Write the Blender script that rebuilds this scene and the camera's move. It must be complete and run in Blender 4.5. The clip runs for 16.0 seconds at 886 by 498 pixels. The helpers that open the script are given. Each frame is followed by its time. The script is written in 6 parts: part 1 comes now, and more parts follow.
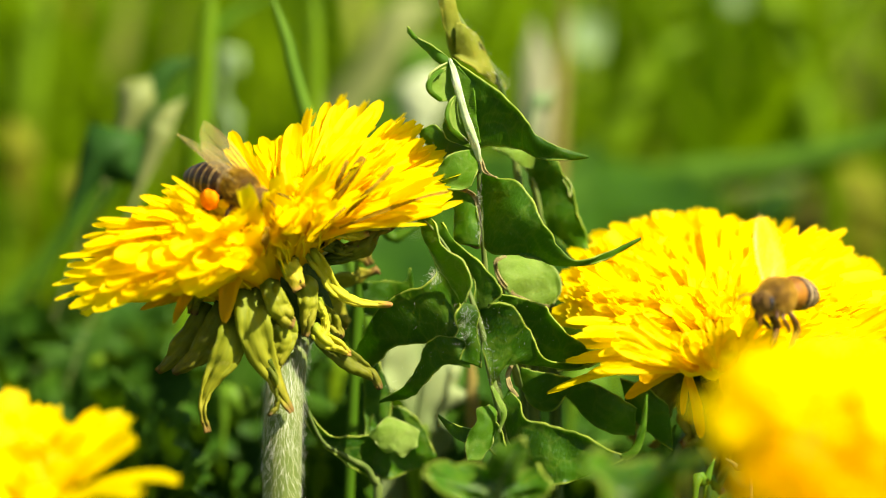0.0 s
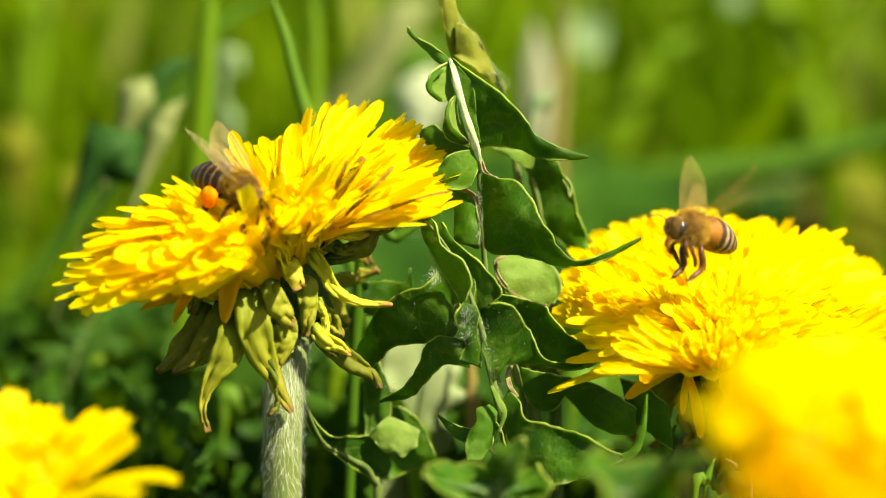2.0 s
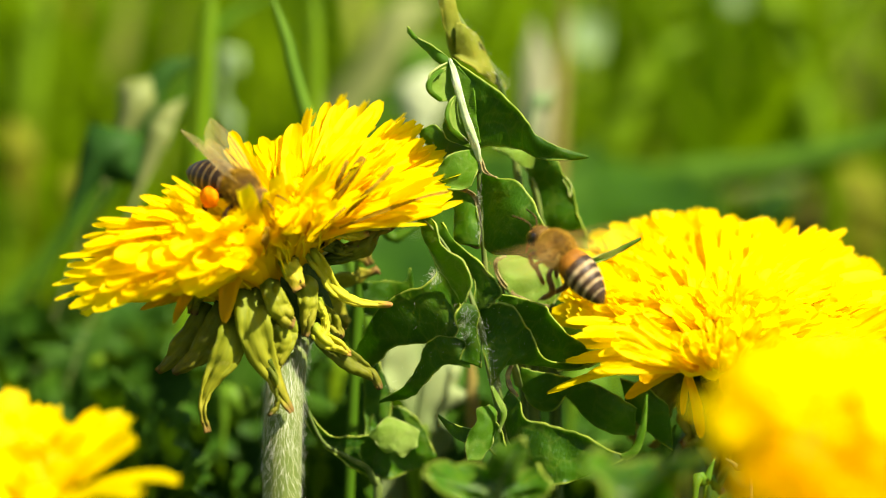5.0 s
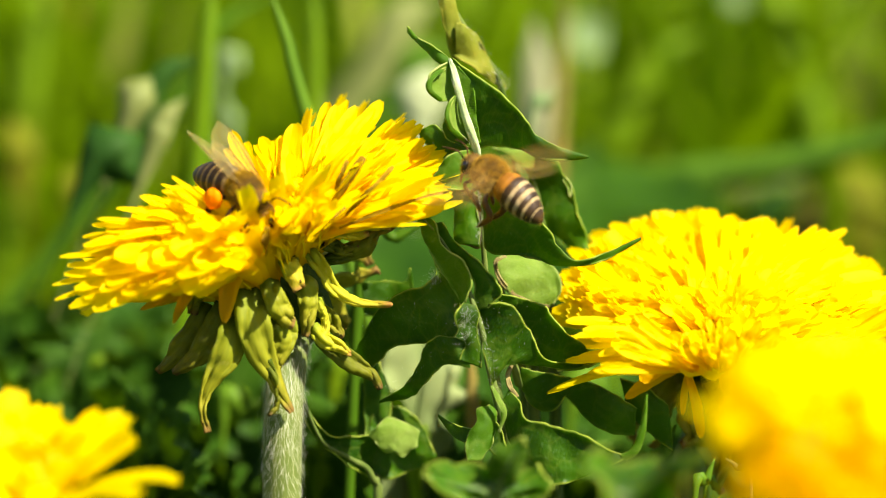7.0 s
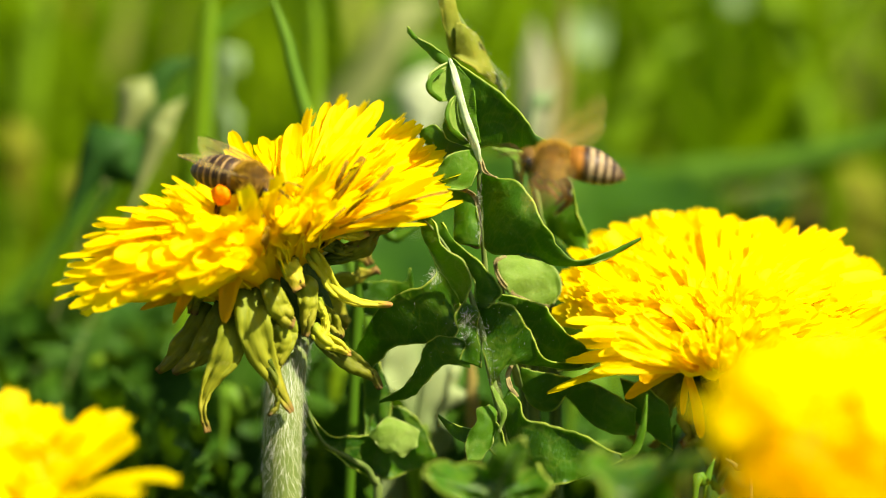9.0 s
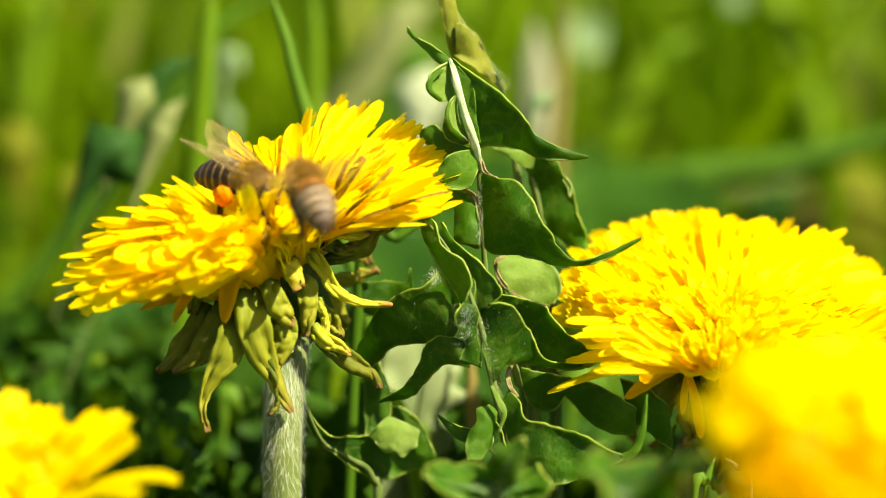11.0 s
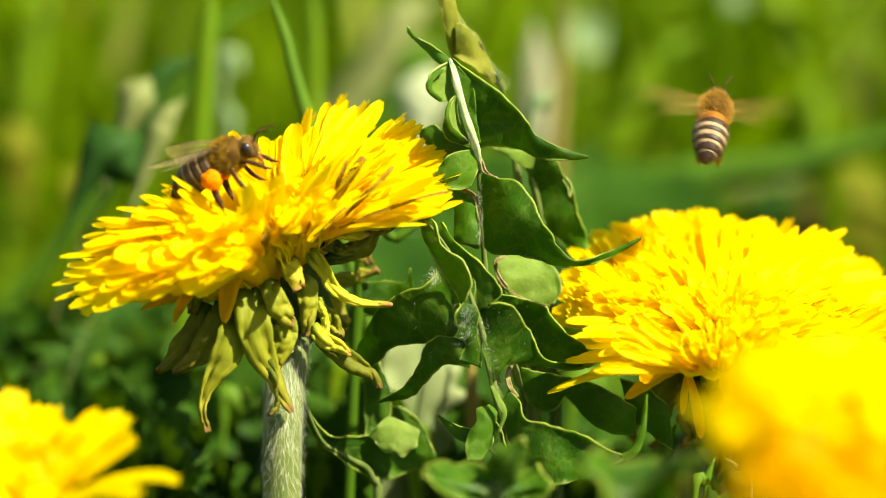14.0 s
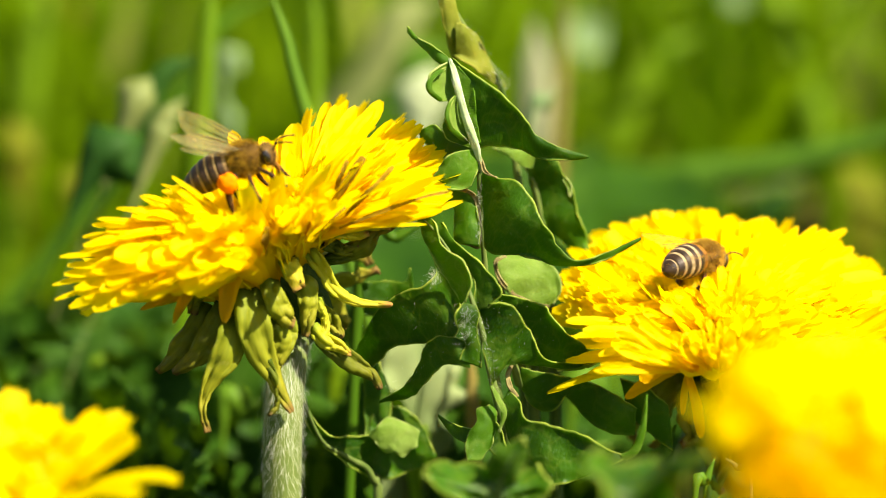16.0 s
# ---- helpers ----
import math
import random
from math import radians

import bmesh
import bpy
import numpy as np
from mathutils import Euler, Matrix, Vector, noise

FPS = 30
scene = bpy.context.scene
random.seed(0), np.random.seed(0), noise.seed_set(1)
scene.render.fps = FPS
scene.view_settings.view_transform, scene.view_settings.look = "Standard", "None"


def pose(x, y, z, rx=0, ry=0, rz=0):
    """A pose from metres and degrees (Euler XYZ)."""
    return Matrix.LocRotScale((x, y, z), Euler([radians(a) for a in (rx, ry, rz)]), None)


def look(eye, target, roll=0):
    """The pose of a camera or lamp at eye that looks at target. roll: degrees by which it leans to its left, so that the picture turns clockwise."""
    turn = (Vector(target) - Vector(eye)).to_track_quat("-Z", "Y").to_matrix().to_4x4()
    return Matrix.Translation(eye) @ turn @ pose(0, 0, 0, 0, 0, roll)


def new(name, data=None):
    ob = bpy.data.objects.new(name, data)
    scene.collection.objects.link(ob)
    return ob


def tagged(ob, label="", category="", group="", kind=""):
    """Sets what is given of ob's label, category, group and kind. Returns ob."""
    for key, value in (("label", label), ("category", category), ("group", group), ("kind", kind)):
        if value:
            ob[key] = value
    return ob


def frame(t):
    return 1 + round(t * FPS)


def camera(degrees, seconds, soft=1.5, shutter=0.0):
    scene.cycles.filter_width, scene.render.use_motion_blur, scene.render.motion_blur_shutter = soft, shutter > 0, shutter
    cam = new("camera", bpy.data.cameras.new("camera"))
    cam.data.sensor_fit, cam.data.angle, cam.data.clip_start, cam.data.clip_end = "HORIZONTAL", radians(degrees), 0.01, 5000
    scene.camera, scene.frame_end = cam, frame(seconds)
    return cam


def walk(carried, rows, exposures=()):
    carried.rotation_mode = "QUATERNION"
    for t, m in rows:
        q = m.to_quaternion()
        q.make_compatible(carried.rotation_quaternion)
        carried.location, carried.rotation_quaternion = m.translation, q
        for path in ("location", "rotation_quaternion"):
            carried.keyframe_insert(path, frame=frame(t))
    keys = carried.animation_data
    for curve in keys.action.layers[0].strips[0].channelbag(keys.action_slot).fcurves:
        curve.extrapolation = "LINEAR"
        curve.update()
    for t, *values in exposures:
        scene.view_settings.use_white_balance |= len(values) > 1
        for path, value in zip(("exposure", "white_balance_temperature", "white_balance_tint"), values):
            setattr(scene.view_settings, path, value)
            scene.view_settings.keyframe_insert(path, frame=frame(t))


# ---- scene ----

# ---------------------------------------------------------------- camera
PITCH = radians(12)                     # the lens looks 12 degrees below level
FOCUS = 0.400                           # metres to the sharp plane
RIGHT = Vector((1, 0, 0))
UP = Vector((0, math.sin(PITCH), math.cos(PITCH)))
AWAY = Vector((0, math.cos(PITCH), -math.sin(PITCH)))
MIDDLE = Vector((0, 0, 0.115))          # centre of the sharp plane, 11.5 cm over the soil
EYE = MIDDLE - AWAY * FOCUS

cam = camera(2 * math.degrees(math.atan(0.049 / FOCUS)), 16.0, soft=1.0, shutter=0.5)
cam.data.dof.use_dof = True
cam.data.dof.focus_distance = FOCUS
cam.data.dof.aperture_fstop = 12.2
walk(cam, [(0.0, look(EYE, MIDDLE)), (16.0, look(EYE, MIDDLE))], exposures=[(0.0, 1.45, 7500, 11), (16.0, 1.45, 7500, 11)])


def vec(u, v, w):
    """A direction: right, up, away."""
    return RIGHT * u + UP * v + AWAY * w


def spot(a, b, w=0.0):
    """A place: a to the right and b down in sixteenths of a millimetre on the sharp plane, w millimetres behind it."""
    k = (1 + w / 400.0) / 16000.0
    return MIDDLE + RIGHT * ((a - 784) * k) + UP * ((441 - b) * k) + AWAY * (w * 0.001)


# ---------------------------------------------------------------- light
SUN = vec(0.55, 0.69, -0.50).normalized()
world = bpy.data.worlds.new("sky")
scene.world = world
world.use_nodes = True
wn = world.node_tree.nodes
sky = wn.new("ShaderNodeTexSky")
sky.sky_type = "NISHITA"
sky.sun_disc = False
sky.sun_elevation = math.asin(SUN.z)
sky.sun_rotation = math.atan2(SUN.x, SUN.y)
wn["Background"].inputs["Strength"].default_value = 0.065
world.node_tree.links.new(sky.outputs[0], wn["Background"].inputs["Color"])
lamp = bpy.data.lights.new("sun", "SUN")
lamp.energy, lamp.angle, lamp.color = 5.0, radians(0.5), (1.0, 0.95, 0.86)
sun = new("sun", lamp)
sun.matrix_world = look(SUN * 3, (0, 0, 0))


# ---------------------------------------------------------------- materials
class Mat:
    """A node material built in short steps."""

    def __init__(self, name):
        self.m = bpy.data.materials.new(name)
        self.m.use_nodes = True
        self.t = self.m.node_tree
        self.p = self.t.nodes["Principled BSDF"]
        self.out = self.t.nodes["Material Output"]

    def n(self, kind, **props):
        node = self.t.nodes.new(kind)
        for k, v in props.items():
            node.inputs[k].default_value = v
        return node

    def l(self, a, b):
        self.t.links.new(a, b)

    def coord(self, which="Object"):
        return self.n("ShaderNodeTexCoord").outputs[which]

    def noise(self, scale, detail=3, which="Object", stretch=None):
        node = self.n("ShaderNodeTexNoise", Scale=scale, Detail=detail)
        src = self.coord(which)
        if stretch:
            mp = self.n("ShaderNodeMapping")
            mp.inputs["Scale"].default_value = stretch
            self.l(src, mp.inputs["Vector"])
            src = mp.outputs[0]
        self.l(src, node.inputs["Vector"])
        return node.outputs[0]

    def ramp(self, fac, stops):
        r = self.n("ShaderNodeValToRGB")
        e = r.color_ramp.elements
        while len(e) < len(stops):
            e.new(0.5)
        for el, (pos, col) in zip(e, stops):
            el.position = pos
            el.color = (*col, 1) if len(col) == 3 else col
        self.l(fac, r.inputs[0])
        return r.outputs[0]

    def mix(self, fac, a, b, kind="MIX"):
        node = self.t.nodes.new("ShaderNodeMix")
        node.data_type, node.blend_type = "RGBA", kind
        for sock, val in ((node.inputs[0], fac), (node.inputs[6], a), (node.inputs[7], b)):
            if hasattr(val, "links"):
                self.l(val, sock)
            elif isinstance(val, (int, float)):
                sock.default_value = val
            else:
                sock.default_value = (*val, 1)
        return node.outputs[2]

    def bump(self, height, strength=0.3, distance=0.0003):
        b = self.n("ShaderNodeBump", Strength=strength, Distance=distance)
        self.l(height, b.inputs["Height"])
        self.l(b.outputs[0], self.p.inputs["Normal"])

    def finish(self, color, rough=0.5, thin=0.0, thin_color=None, spec=0.5):
        if hasattr(color, "links"):
            self.l(color, self.p.inputs["Base Color"])
        else:
            self.p.inputs["Base Color"].default_value = (*color, 1)
        self.p.inputs["Roughness"].default_value = rough
        self.p.inputs["Specular IOR Level"].default_value = spec
        if thin:
            tr = self.n("ShaderNodeBsdfTranslucent")
            tc = thin_color if thin_color is not None else color
            if hasattr(tc, "links"):
                self.l(tc, tr.inputs["Color"])
            else:
                tr.inputs["Color"].default_value = (*tc, 1)
            mx = self.n("ShaderNodeMixShader", Fac=thin)
            self.l(self.p.outputs[0], mx.inputs[1])
            self.l(tr.outputs[0], mx.inputs[2])
            self.l(mx.outputs[0], self.out.inputs[0])
        return self.m


def split_uv(m):
    node = m.n("ShaderNodeSeparateXYZ")
    m.l(m.coord("UV"), node.inputs[0])
    return node.outputs[0], node.outputs[1]


def petal_material(name, base, tip):
    m = Mat(name)
    across, along = split_uv(m)
    col = m.ramp(along, [(0.02, base), (0.40, tip), (0.95, tip)])
    streak = m.noise(1.0, 4, "UV", (14, 1.2, 1))
    col = m.mix(m.ramp(streak, [(0.42, (0, 0, 0)), (0.75, (0.30, 0.30, 0.30))]), col, base)
    rnd = m.n("ShaderNodeObjectInfo").outputs["Random"]
    col = m.mix(m.ramp(rnd, [(0.0, (0, 0, 0)), (1.0, (0.20, 0.20, 0.20))]), col, base)
    m.bump(streak, 0.5, 0.0002)
    return m.finish(col, 0.55, 0.68, m.mix(0.5, col, (1.0, 0.86, 0.02)), 0.15)


PETAL = petal_material("dandelion_yellow", (0.95, 0.62, 0.005), (0.95, 0.76, 0.010))
# Deeper orange copy of the yellow: shade on low florets put into the colour.
PETAL_SHADE = petal_material("floret_orange_shade", (0.86, 0.34, 0.004), (0.90, 0.50, 0.006))
# Orange for drooping florets: the shade under the rim as colour.
PETAL_DROOP_SHADE = petal_material("floret_droop_shade", (0.85, 0.42, 0.004), (0.72, 0.36, 0.02))


def leaf_material(name, dark, light, rib, rim, thin=0.42, rough=0.46, gloss=0.16):
    m = Mat(name)
    across, along = split_uv(m)
    big = m.noise(90, 3)
    col = m.mix(m.ramp(big, [(0.35, (0, 0, 0)), (0.7, (1, 1, 1))]), dark, light)
    vein = m.noise(1.0, 5, "UV", (9, 60, 1))
    col = m.mix(m.ramp(vein, [(0.52, (0, 0, 0)), (0.72, (0.4, 0.4, 0.4))]), col, light)
    net = m.n("ShaderNodeTexVoronoi", Scale=330)
    net.feature = "DISTANCE_TO_EDGE"
    warp = m.n("ShaderNodeTexNoise", Scale=260)
    m.l(m.coord(), warp.inputs["Vector"])
    m.l(m.mix(0.006, m.coord(), warp.outputs["Color"]), net.inputs["Vector"])
    lines = m.ramp(net.outputs["Distance"], [(0.0, (1, 1, 1)), (0.10, (0, 0, 0))])
    col = m.mix(m.mix(1.0, lines, (0.10, 0.10, 0.10), "MULTIPLY"), col, rim)
    lift = m.n("ShaderNodeMath")
    lift.operation = "MULTIPLY_ADD"
    lift.inputs[1].default_value = -0.9
    m.l(across, lift.inputs[0])
    rows = m.n("ShaderNodeMath")
    rows.operation = "MULTIPLY_ADD"
    rows.inputs[1].default_value = 38.0
    m.l(along, rows.inputs[0])
    m.l(lift.outputs[0], rows.inputs[2])
    wob = m.n("ShaderNodeMath")
    wob.operation = "ADD"
    m.l(rows.outputs[0], wob.inputs[0])
    m.l(m.noise(200, 2), wob.inputs[1])
    cell = m.n("ShaderNodeMath")
    cell.operation = "FRACT"
    m.l(wob.outputs[0], cell.inputs[0])
    side_vein = m.ramp(cell.outputs[0], [(0.0, (0.10, 0.10, 0.10)), (0.08, (0, 0, 0)), (0.92, (0, 0, 0)), (1.0, (0.10, 0.10, 0.10))])
    col = m.mix(side_vein, col, rim)
    fine = m.noise(1900, 2)
    col = m.mix(m.ramp(fine, [(0.62, (0, 0, 0)), (0.85, (0.25, 0.25, 0.25))]), col, rib)
    edge = m.ramp(across, [(0.945, (0, 0, 0)), (0.985, (0.8, 0.8, 0.8)), (1.0, (1, 1, 1))])
    col = m.mix(m.mix(1.0, edge, m.ramp(m.noise(330, 2), [(0.35, (0.4, 0.4, 0.4)), (0.65, (1, 1, 1))]), "MULTIPLY"), col, rim)
    col = m.mix(m.ramp(across, [(0.0, (0.75, 0.75, 0.75)), (0.05, (0.45, 0.45, 0.45)), (0.16, (0, 0, 0))]), col, rib)
    m.bump(m.mix(0.25, m.mix(0.5, vein, fine), net.outputs["Distance"]), 0.5, 0.0005)
    return m.finish(col, rough, thin, m.mix(0.7, col, (0.22, 0.48, 0.006)), gloss)


LEAF = leaf_material("dandelion_leaf", (0.010, 0.050, 0.002), (0.058, 0.18, 0.004), (0.30, 0.42, 0.20), (0.40, 0.50, 0.07), 0.42, 0.40, 0.2)
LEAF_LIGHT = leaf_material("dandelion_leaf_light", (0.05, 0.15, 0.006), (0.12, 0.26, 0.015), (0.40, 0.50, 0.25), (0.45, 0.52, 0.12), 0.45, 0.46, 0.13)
LEAF_OLD = leaf_material("dandelion_leaf_yellowing", (0.10, 0.16, 0.012), (0.24, 0.25, 0.03), (0.45, 0.45, 0.2), (0.40, 0.36, 0.06), 0.35)
# Both weed greens are set below normal foliage; the undergrowth's shade is in the colour.
WEED = leaf_material("undergrowth_leaf_shade_tone", (0.008, 0.035, 0.003), (0.025, 0.078, 0.004), (0.05, 0.12, 0.012), (0.07, 0.15, 0.012), 0.16, 0.55, 0.07)
SHADE_WEED = leaf_material("broad_weed_leaf_shade_tone", (0.009, 0.036, 0.003), (0.026, 0.078, 0.004), (0.04, 0.10, 0.010), (0.07, 0.15, 0.015), 0.10, 0.55, 0.07)
# Pale lobes, and the sunlit patch painted on the low leaf.
LEAF_PALE = leaf_material("pale_thin_leaf_and_lit_patch", (0.15, 0.27, 0.03), (0.32, 0.44, 0.10), (0.40, 0.46, 0.22), (0.50, 0.56, 0.20), 0.5, 0.55, 0.1)


def simple(name, a, b, scale, rough=0.6, thin=0.0, stretch=None, bump=0.3, spec=0.3):
    m = Mat(name)
    f = m.noise(scale, 4, "Object", stretch)
    col = m.mix(m.ramp(f, [(0.3, (0, 0, 0)), (0.7, (1, 1, 1))]), a, b)
    if bump:
        m.bump(f, bump, 0.0003)
    return m.finish(col, rough, thin, col, spec)


RIM_BROWN = simple("withered_rim", (0.09, 0.07, 0.02), (0.30, 0.26, 0.10), 900, 0.7, 0.1, None, 0.4, 0.2)


def bract_material(name, tone):
    m = Mat(name)
    across, along = split_uv(m)
    col = m.ramp(along, [(0.0, (0.12, 0.19, 0.012)), (0.25, (0.27, 0.32, 0.018)), (0.60, (0.36, 0.38, 0.024)), (0.88, (0.33, 0.31, 0.03)), (0.97, (0.27, 0.15, 0.045))])
    f = m.noise(1.0, 5, "UV", (7, 2.0, 1))
    col = m.mix(m.ramp(f, [(0.4, (0, 0, 0)), (0.75, (0.6, 0.6, 0.6))]), col, (0.13, 0.18, 0.010))
    spots = m.noise(700, 3)
    col = m.mix(m.ramp(spots, [(0.6, (0, 0, 0)), (0.75, (0.5, 0.5, 0.5))]), col, (0.40, 0.42, 0.10))
    col = m.mix(1.0, col, tone, "MULTIPLY")
    m.bump(f, 0.25, 0.0004)
    return m.finish(col, 0.6, 0.34, col, 0.16)


BRACT = bract_material("bract_green", (0.88, 0.86, 0.9))
# Brighter and darker copies of one bract green, for sunlit and shaded bracts.
BRACT_LIT = bract_material("bract_lit_green", (1.7, 1.5, 1.5))
BRACT_SHADE = bract_material("bract_shade_green", (0.48, 0.50, 0.5))
# Cup green with the shadow under the florets worked into its dark colour.
CUP = simple("cup_shade_green", (0.025, 0.05, 0.008), (0.05, 0.085, 0.014), 400, 0.7, 0, None, 0.5, 0.1)
STEM = simple("stem_green", (0.045, 0.09, 0.009), (0.15, 0.20, 0.045), 420, 0.6, 0.12, (1, 1, 0.12), 0.4)
RIB = simple("pale_rib", (0.28, 0.40, 0.16), (0.52, 0.60, 0.37), 700, 0.8, 0.2, None, 0.5, 0.05)
DOWN = simple("stem_down", (0.55, 0.58, 0.42), (0.78, 0.80, 0.66), 300, 0.8, 0.3, None, 0)
STIGMA = simple("stigma_yellow", (0.90, 0.66, 0.01), (0.94, 0.80, 0.02), 600, 0.6, 0.3, None, 0)


def grass_material():
    m = Mat("grass")
    rnd = m.n("ShaderNodeNewGeometry").outputs["Random Per Island"]
    col = m.ramp(rnd, [(0.0, (0.07, 0.16, 0.003)), (0.4, (0.15, 0.27, 0.003)), (0.75, (0.19, 0.34, 0.004)), (0.93, (0.22, 0.33, 0.012)), (1.0, (0.36, 0.37, 0.09))])
    f = m.noise(60, 2)
    col = m.mix(m.ramp(f, [(0.3, (0, 0, 0)), (0.8, (0.35, 0.35, 0.35))]), col, (0.14, 0.24, 0.006))
    return m.finish(col, 0.55, 0.45, col, 0.15)


GRASS = grass_material()
BLADE = simple("blade_green", (0.09, 0.20, 0.004), (0.16, 0.28, 0.008), 200, 0.55, 0.4, (1, 1, 0.1), 0.3, 0.15)
# Darkened copy of the blade green: shade painted into the colour.
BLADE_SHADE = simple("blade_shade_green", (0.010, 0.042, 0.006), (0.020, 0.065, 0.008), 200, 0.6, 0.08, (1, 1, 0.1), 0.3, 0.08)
BLADE_TEAL = simple("blade_blue_green", (0.14, 0.24, 0.09), (0.22, 0.32, 0.14), 200, 0.6, 0.3, (1, 1, 0.1), 0.3, 0.15)
BLADE_LOW = simple("blade_mid_green", (0.06, 0.15, 0.008), (0.10, 0.21, 0.012), 200, 0.55, 0.3, (1, 1, 0.1), 0.3, 0.15)
BLADE_DARK = simple("blade_dark", (0.035, 0.10, 0.004), (0.06, 0.15, 0.006), 200, 0.55, 0.25, (1, 1, 0.1), 0.3, 0.15)
STRAW = simple("dry_straw", (0.21, 0.23, 0.11), (0.31, 0.33, 0.19), 260, 0.75, 0.2, (1, 1, 0.1))
RUST = simple("dry_stalk", (0.14, 0.115, 0.02), (0.21, 0.17, 0.035), 260, 0.75, 0.1, (1, 1, 0.1))
PALE_SOFT = simple("pale_soft_blade", (0.32, 0.40, 0.20), (0.44, 0.50, 0.29), 200, 0.6, 0.25)
PALE_LEAF = simple("pale_low_leaf", (0.16, 0.24, 0.08), (0.30, 0.37, 0.16), 120, 0.6, 0.3, None, 0.4, 0.1)
BLADE_OLIVE = simple("blade_olive", (0.13, 0.15, 0.008), (0.21, 0.21, 0.015), 200, 0.6, 0.3, (1, 1, 0.1), 0.3, 0.1)
PALE_GREEN = simple("pale_green_blade", (0.13, 0.17, 0.04), (0.21, 0.25, 0.075), 200, 0.6, 0.25)


def soil_material():
    m = Mat("meadow_soil")
    a = m.noise(40, 5, "Object")
    b = m.noise(7, 3, "Object")
    col = m.ramp(a, [(0.3, (0.022, 0.030, 0.006)), (0.6, (0.04, 0.062, 0.006)), (0.8, (0.07, 0.08, 0.012))])
    col = m.mix(m.ramp(b, [(0.4, (0, 0, 0)), (0.7, (1, 1, 1))]), col, (0.05, 0.082, 0.005))
    m.bump(a, 0.8, 0.01)
    return m.finish(col, 0.9, 0, None, 0.2)


SOIL = soil_material()

PETAL_BACK = simple("floret_olive_back", (0.15, 0.085, 0.004), (0.36, 0.23, 0.010), 500, 0.6, 0.2, None, 0.3, 0.15)
FUR = simple("bee_fur", (0.32, 0.18, 0.018), (0.68, 0.44, 0.07), 900, 0.8, 0.2, None, 0, 0.1)
FUR_DULL = simple("bee_fur_dull", (0.16, 0.085, 0.006), (0.52, 0.32, 0.028), 900, 0.8, 0.15, None, 0, 0.08)
BAND_DULL = simple("bee_band_dull", (0.16, 0.10, 0.03), (0.34, 0.23, 0.085), 1500, 0.8, 0.1, None, 0.4)
DARK = simple("bee_shell_dark", (0.014, 0.007, 0.003), (0.050, 0.026, 0.009), 800, 0.5, 0, None, 0.3, 0.28)
AMBER = simple("bee_shell_amber", (0.16, 0.062, 0.006), (0.38, 0.16, 0.014), 500, 0.6, 0.1, None, 0.3, 0.2)
CREAM = simple("bee_band_cream", (0.26, 0.18, 0.08), (0.46, 0.36, 0.19), 1500, 0.8, 0.2, None, 0.4)
EYE_MAT = simple("bee_eye", (0.008, 0.006, 0.005), (0.02, 0.014, 0.01), 900, 0.15, 0, None, 0, 0.6)
FUR_HEAD = simple("bee_head_fur", (0.20, 0.11, 0.015), (0.44, 0.26, 0.04), 900, 0.8, 0.1, None, 0)
LEG_AMBER = simple("bee_leg_amber", (0.024, 0.010, 0.004), (0.13, 0.052, 0.009), 700, 0.4, 0, None, 0.2)
LEG = simple("bee_leg", (0.018, 0.009, 0.003), (0.070, 0.032, 0.008), 700, 0.7, 0, None, 0.2, 0.12)
COAT = simple("bee_coat", (0.05, 0.028, 0.007), (0.12, 0.068, 0.016), 900, 0.8, 0, None, 0.4, 0.12)
POLLEN = simple("pollen_orange", (0.84, 0.19, 0.003), (0.92, 0.29, 0.005), 1500, 0.8, 0.25, None, 0.6, 0.1)


def wing_material(name, low, high, tint, through_tint):
    m = Mat(name)
    m.finish(tint, 0.18, 0.55, through_tint, 0.7)
    clear = m.n("ShaderNodeBsdfTransparent")
    mx = m.n("ShaderNodeMixShader")
    f = m.noise(400, 2)
    m.l(m.ramp(f, [(0.2, (low,) * 3), (0.8, (high,) * 3)]), mx.inputs[0])
    old = m.out.inputs[0].links[0].from_socket
    m.l(clear.outputs[0], mx.inputs[1])
    m.l(old, mx.inputs[2])
    m.l(mx.outputs[0], m.out.inputs[0])
    return m.m


WING = wing_material("bee_wing_beating", 0.06, 0.15, (0.80, 0.56, 0.20), (0.95, 0.72, 0.26))
WING_REST = wing_material("bee_wing_resting", 0.20, 0.36, (0.50, 0.42, 0.18), (0.86, 0.74, 0.36))


# ---------------------------------------------------------------- mesh helpers
def mesh_of(name, verts, faces, mats, uvs=None, slots=None):
    me = bpy.data.meshes.new(name)
    me.from_pydata([tuple(v) for v in verts], [], faces)
    for mt in (mats if isinstance(mats, (list, tuple)) else [mats]):
        me.materials.append(mt)
    if slots:
        me.polygons.foreach_set("material_index", slots)
    me.polygons.foreach_set("use_smooth", [True] * len(me.polygons))
    if uvs is not None:
        lay = me.uv_layers.new(name="UVMap")
        idx = np.empty(len(me.loops), dtype=np.int32)
        me.loops.foreach_get("vertex_index", idx)
        lay.data.foreach_set("uv", np.array(uvs, dtype=np.float32)[idx].ravel())
    me.update()
    return me


def child(name, me, parent, m=None, label=""):
    """Links a mesh as one part under a thing; m is its world pose at build time."""
    ob = new(name, me)
    ob.parent = parent
    ob.matrix_basis = HOME[parent.name].inverted() @ (m if m is not None else Matrix())
    HOME[ob.name] = m if m is not None else Matrix()
    if label:
        tagged(ob, label)
    return ob


HOME = {}


def thing(name, m, label, category, group="", kind="", data=None):
    ob = new(name, data)
    ob.matrix_basis = m
    HOME[ob.name] = m.copy()
    return tagged(ob, label, category, group, kind)


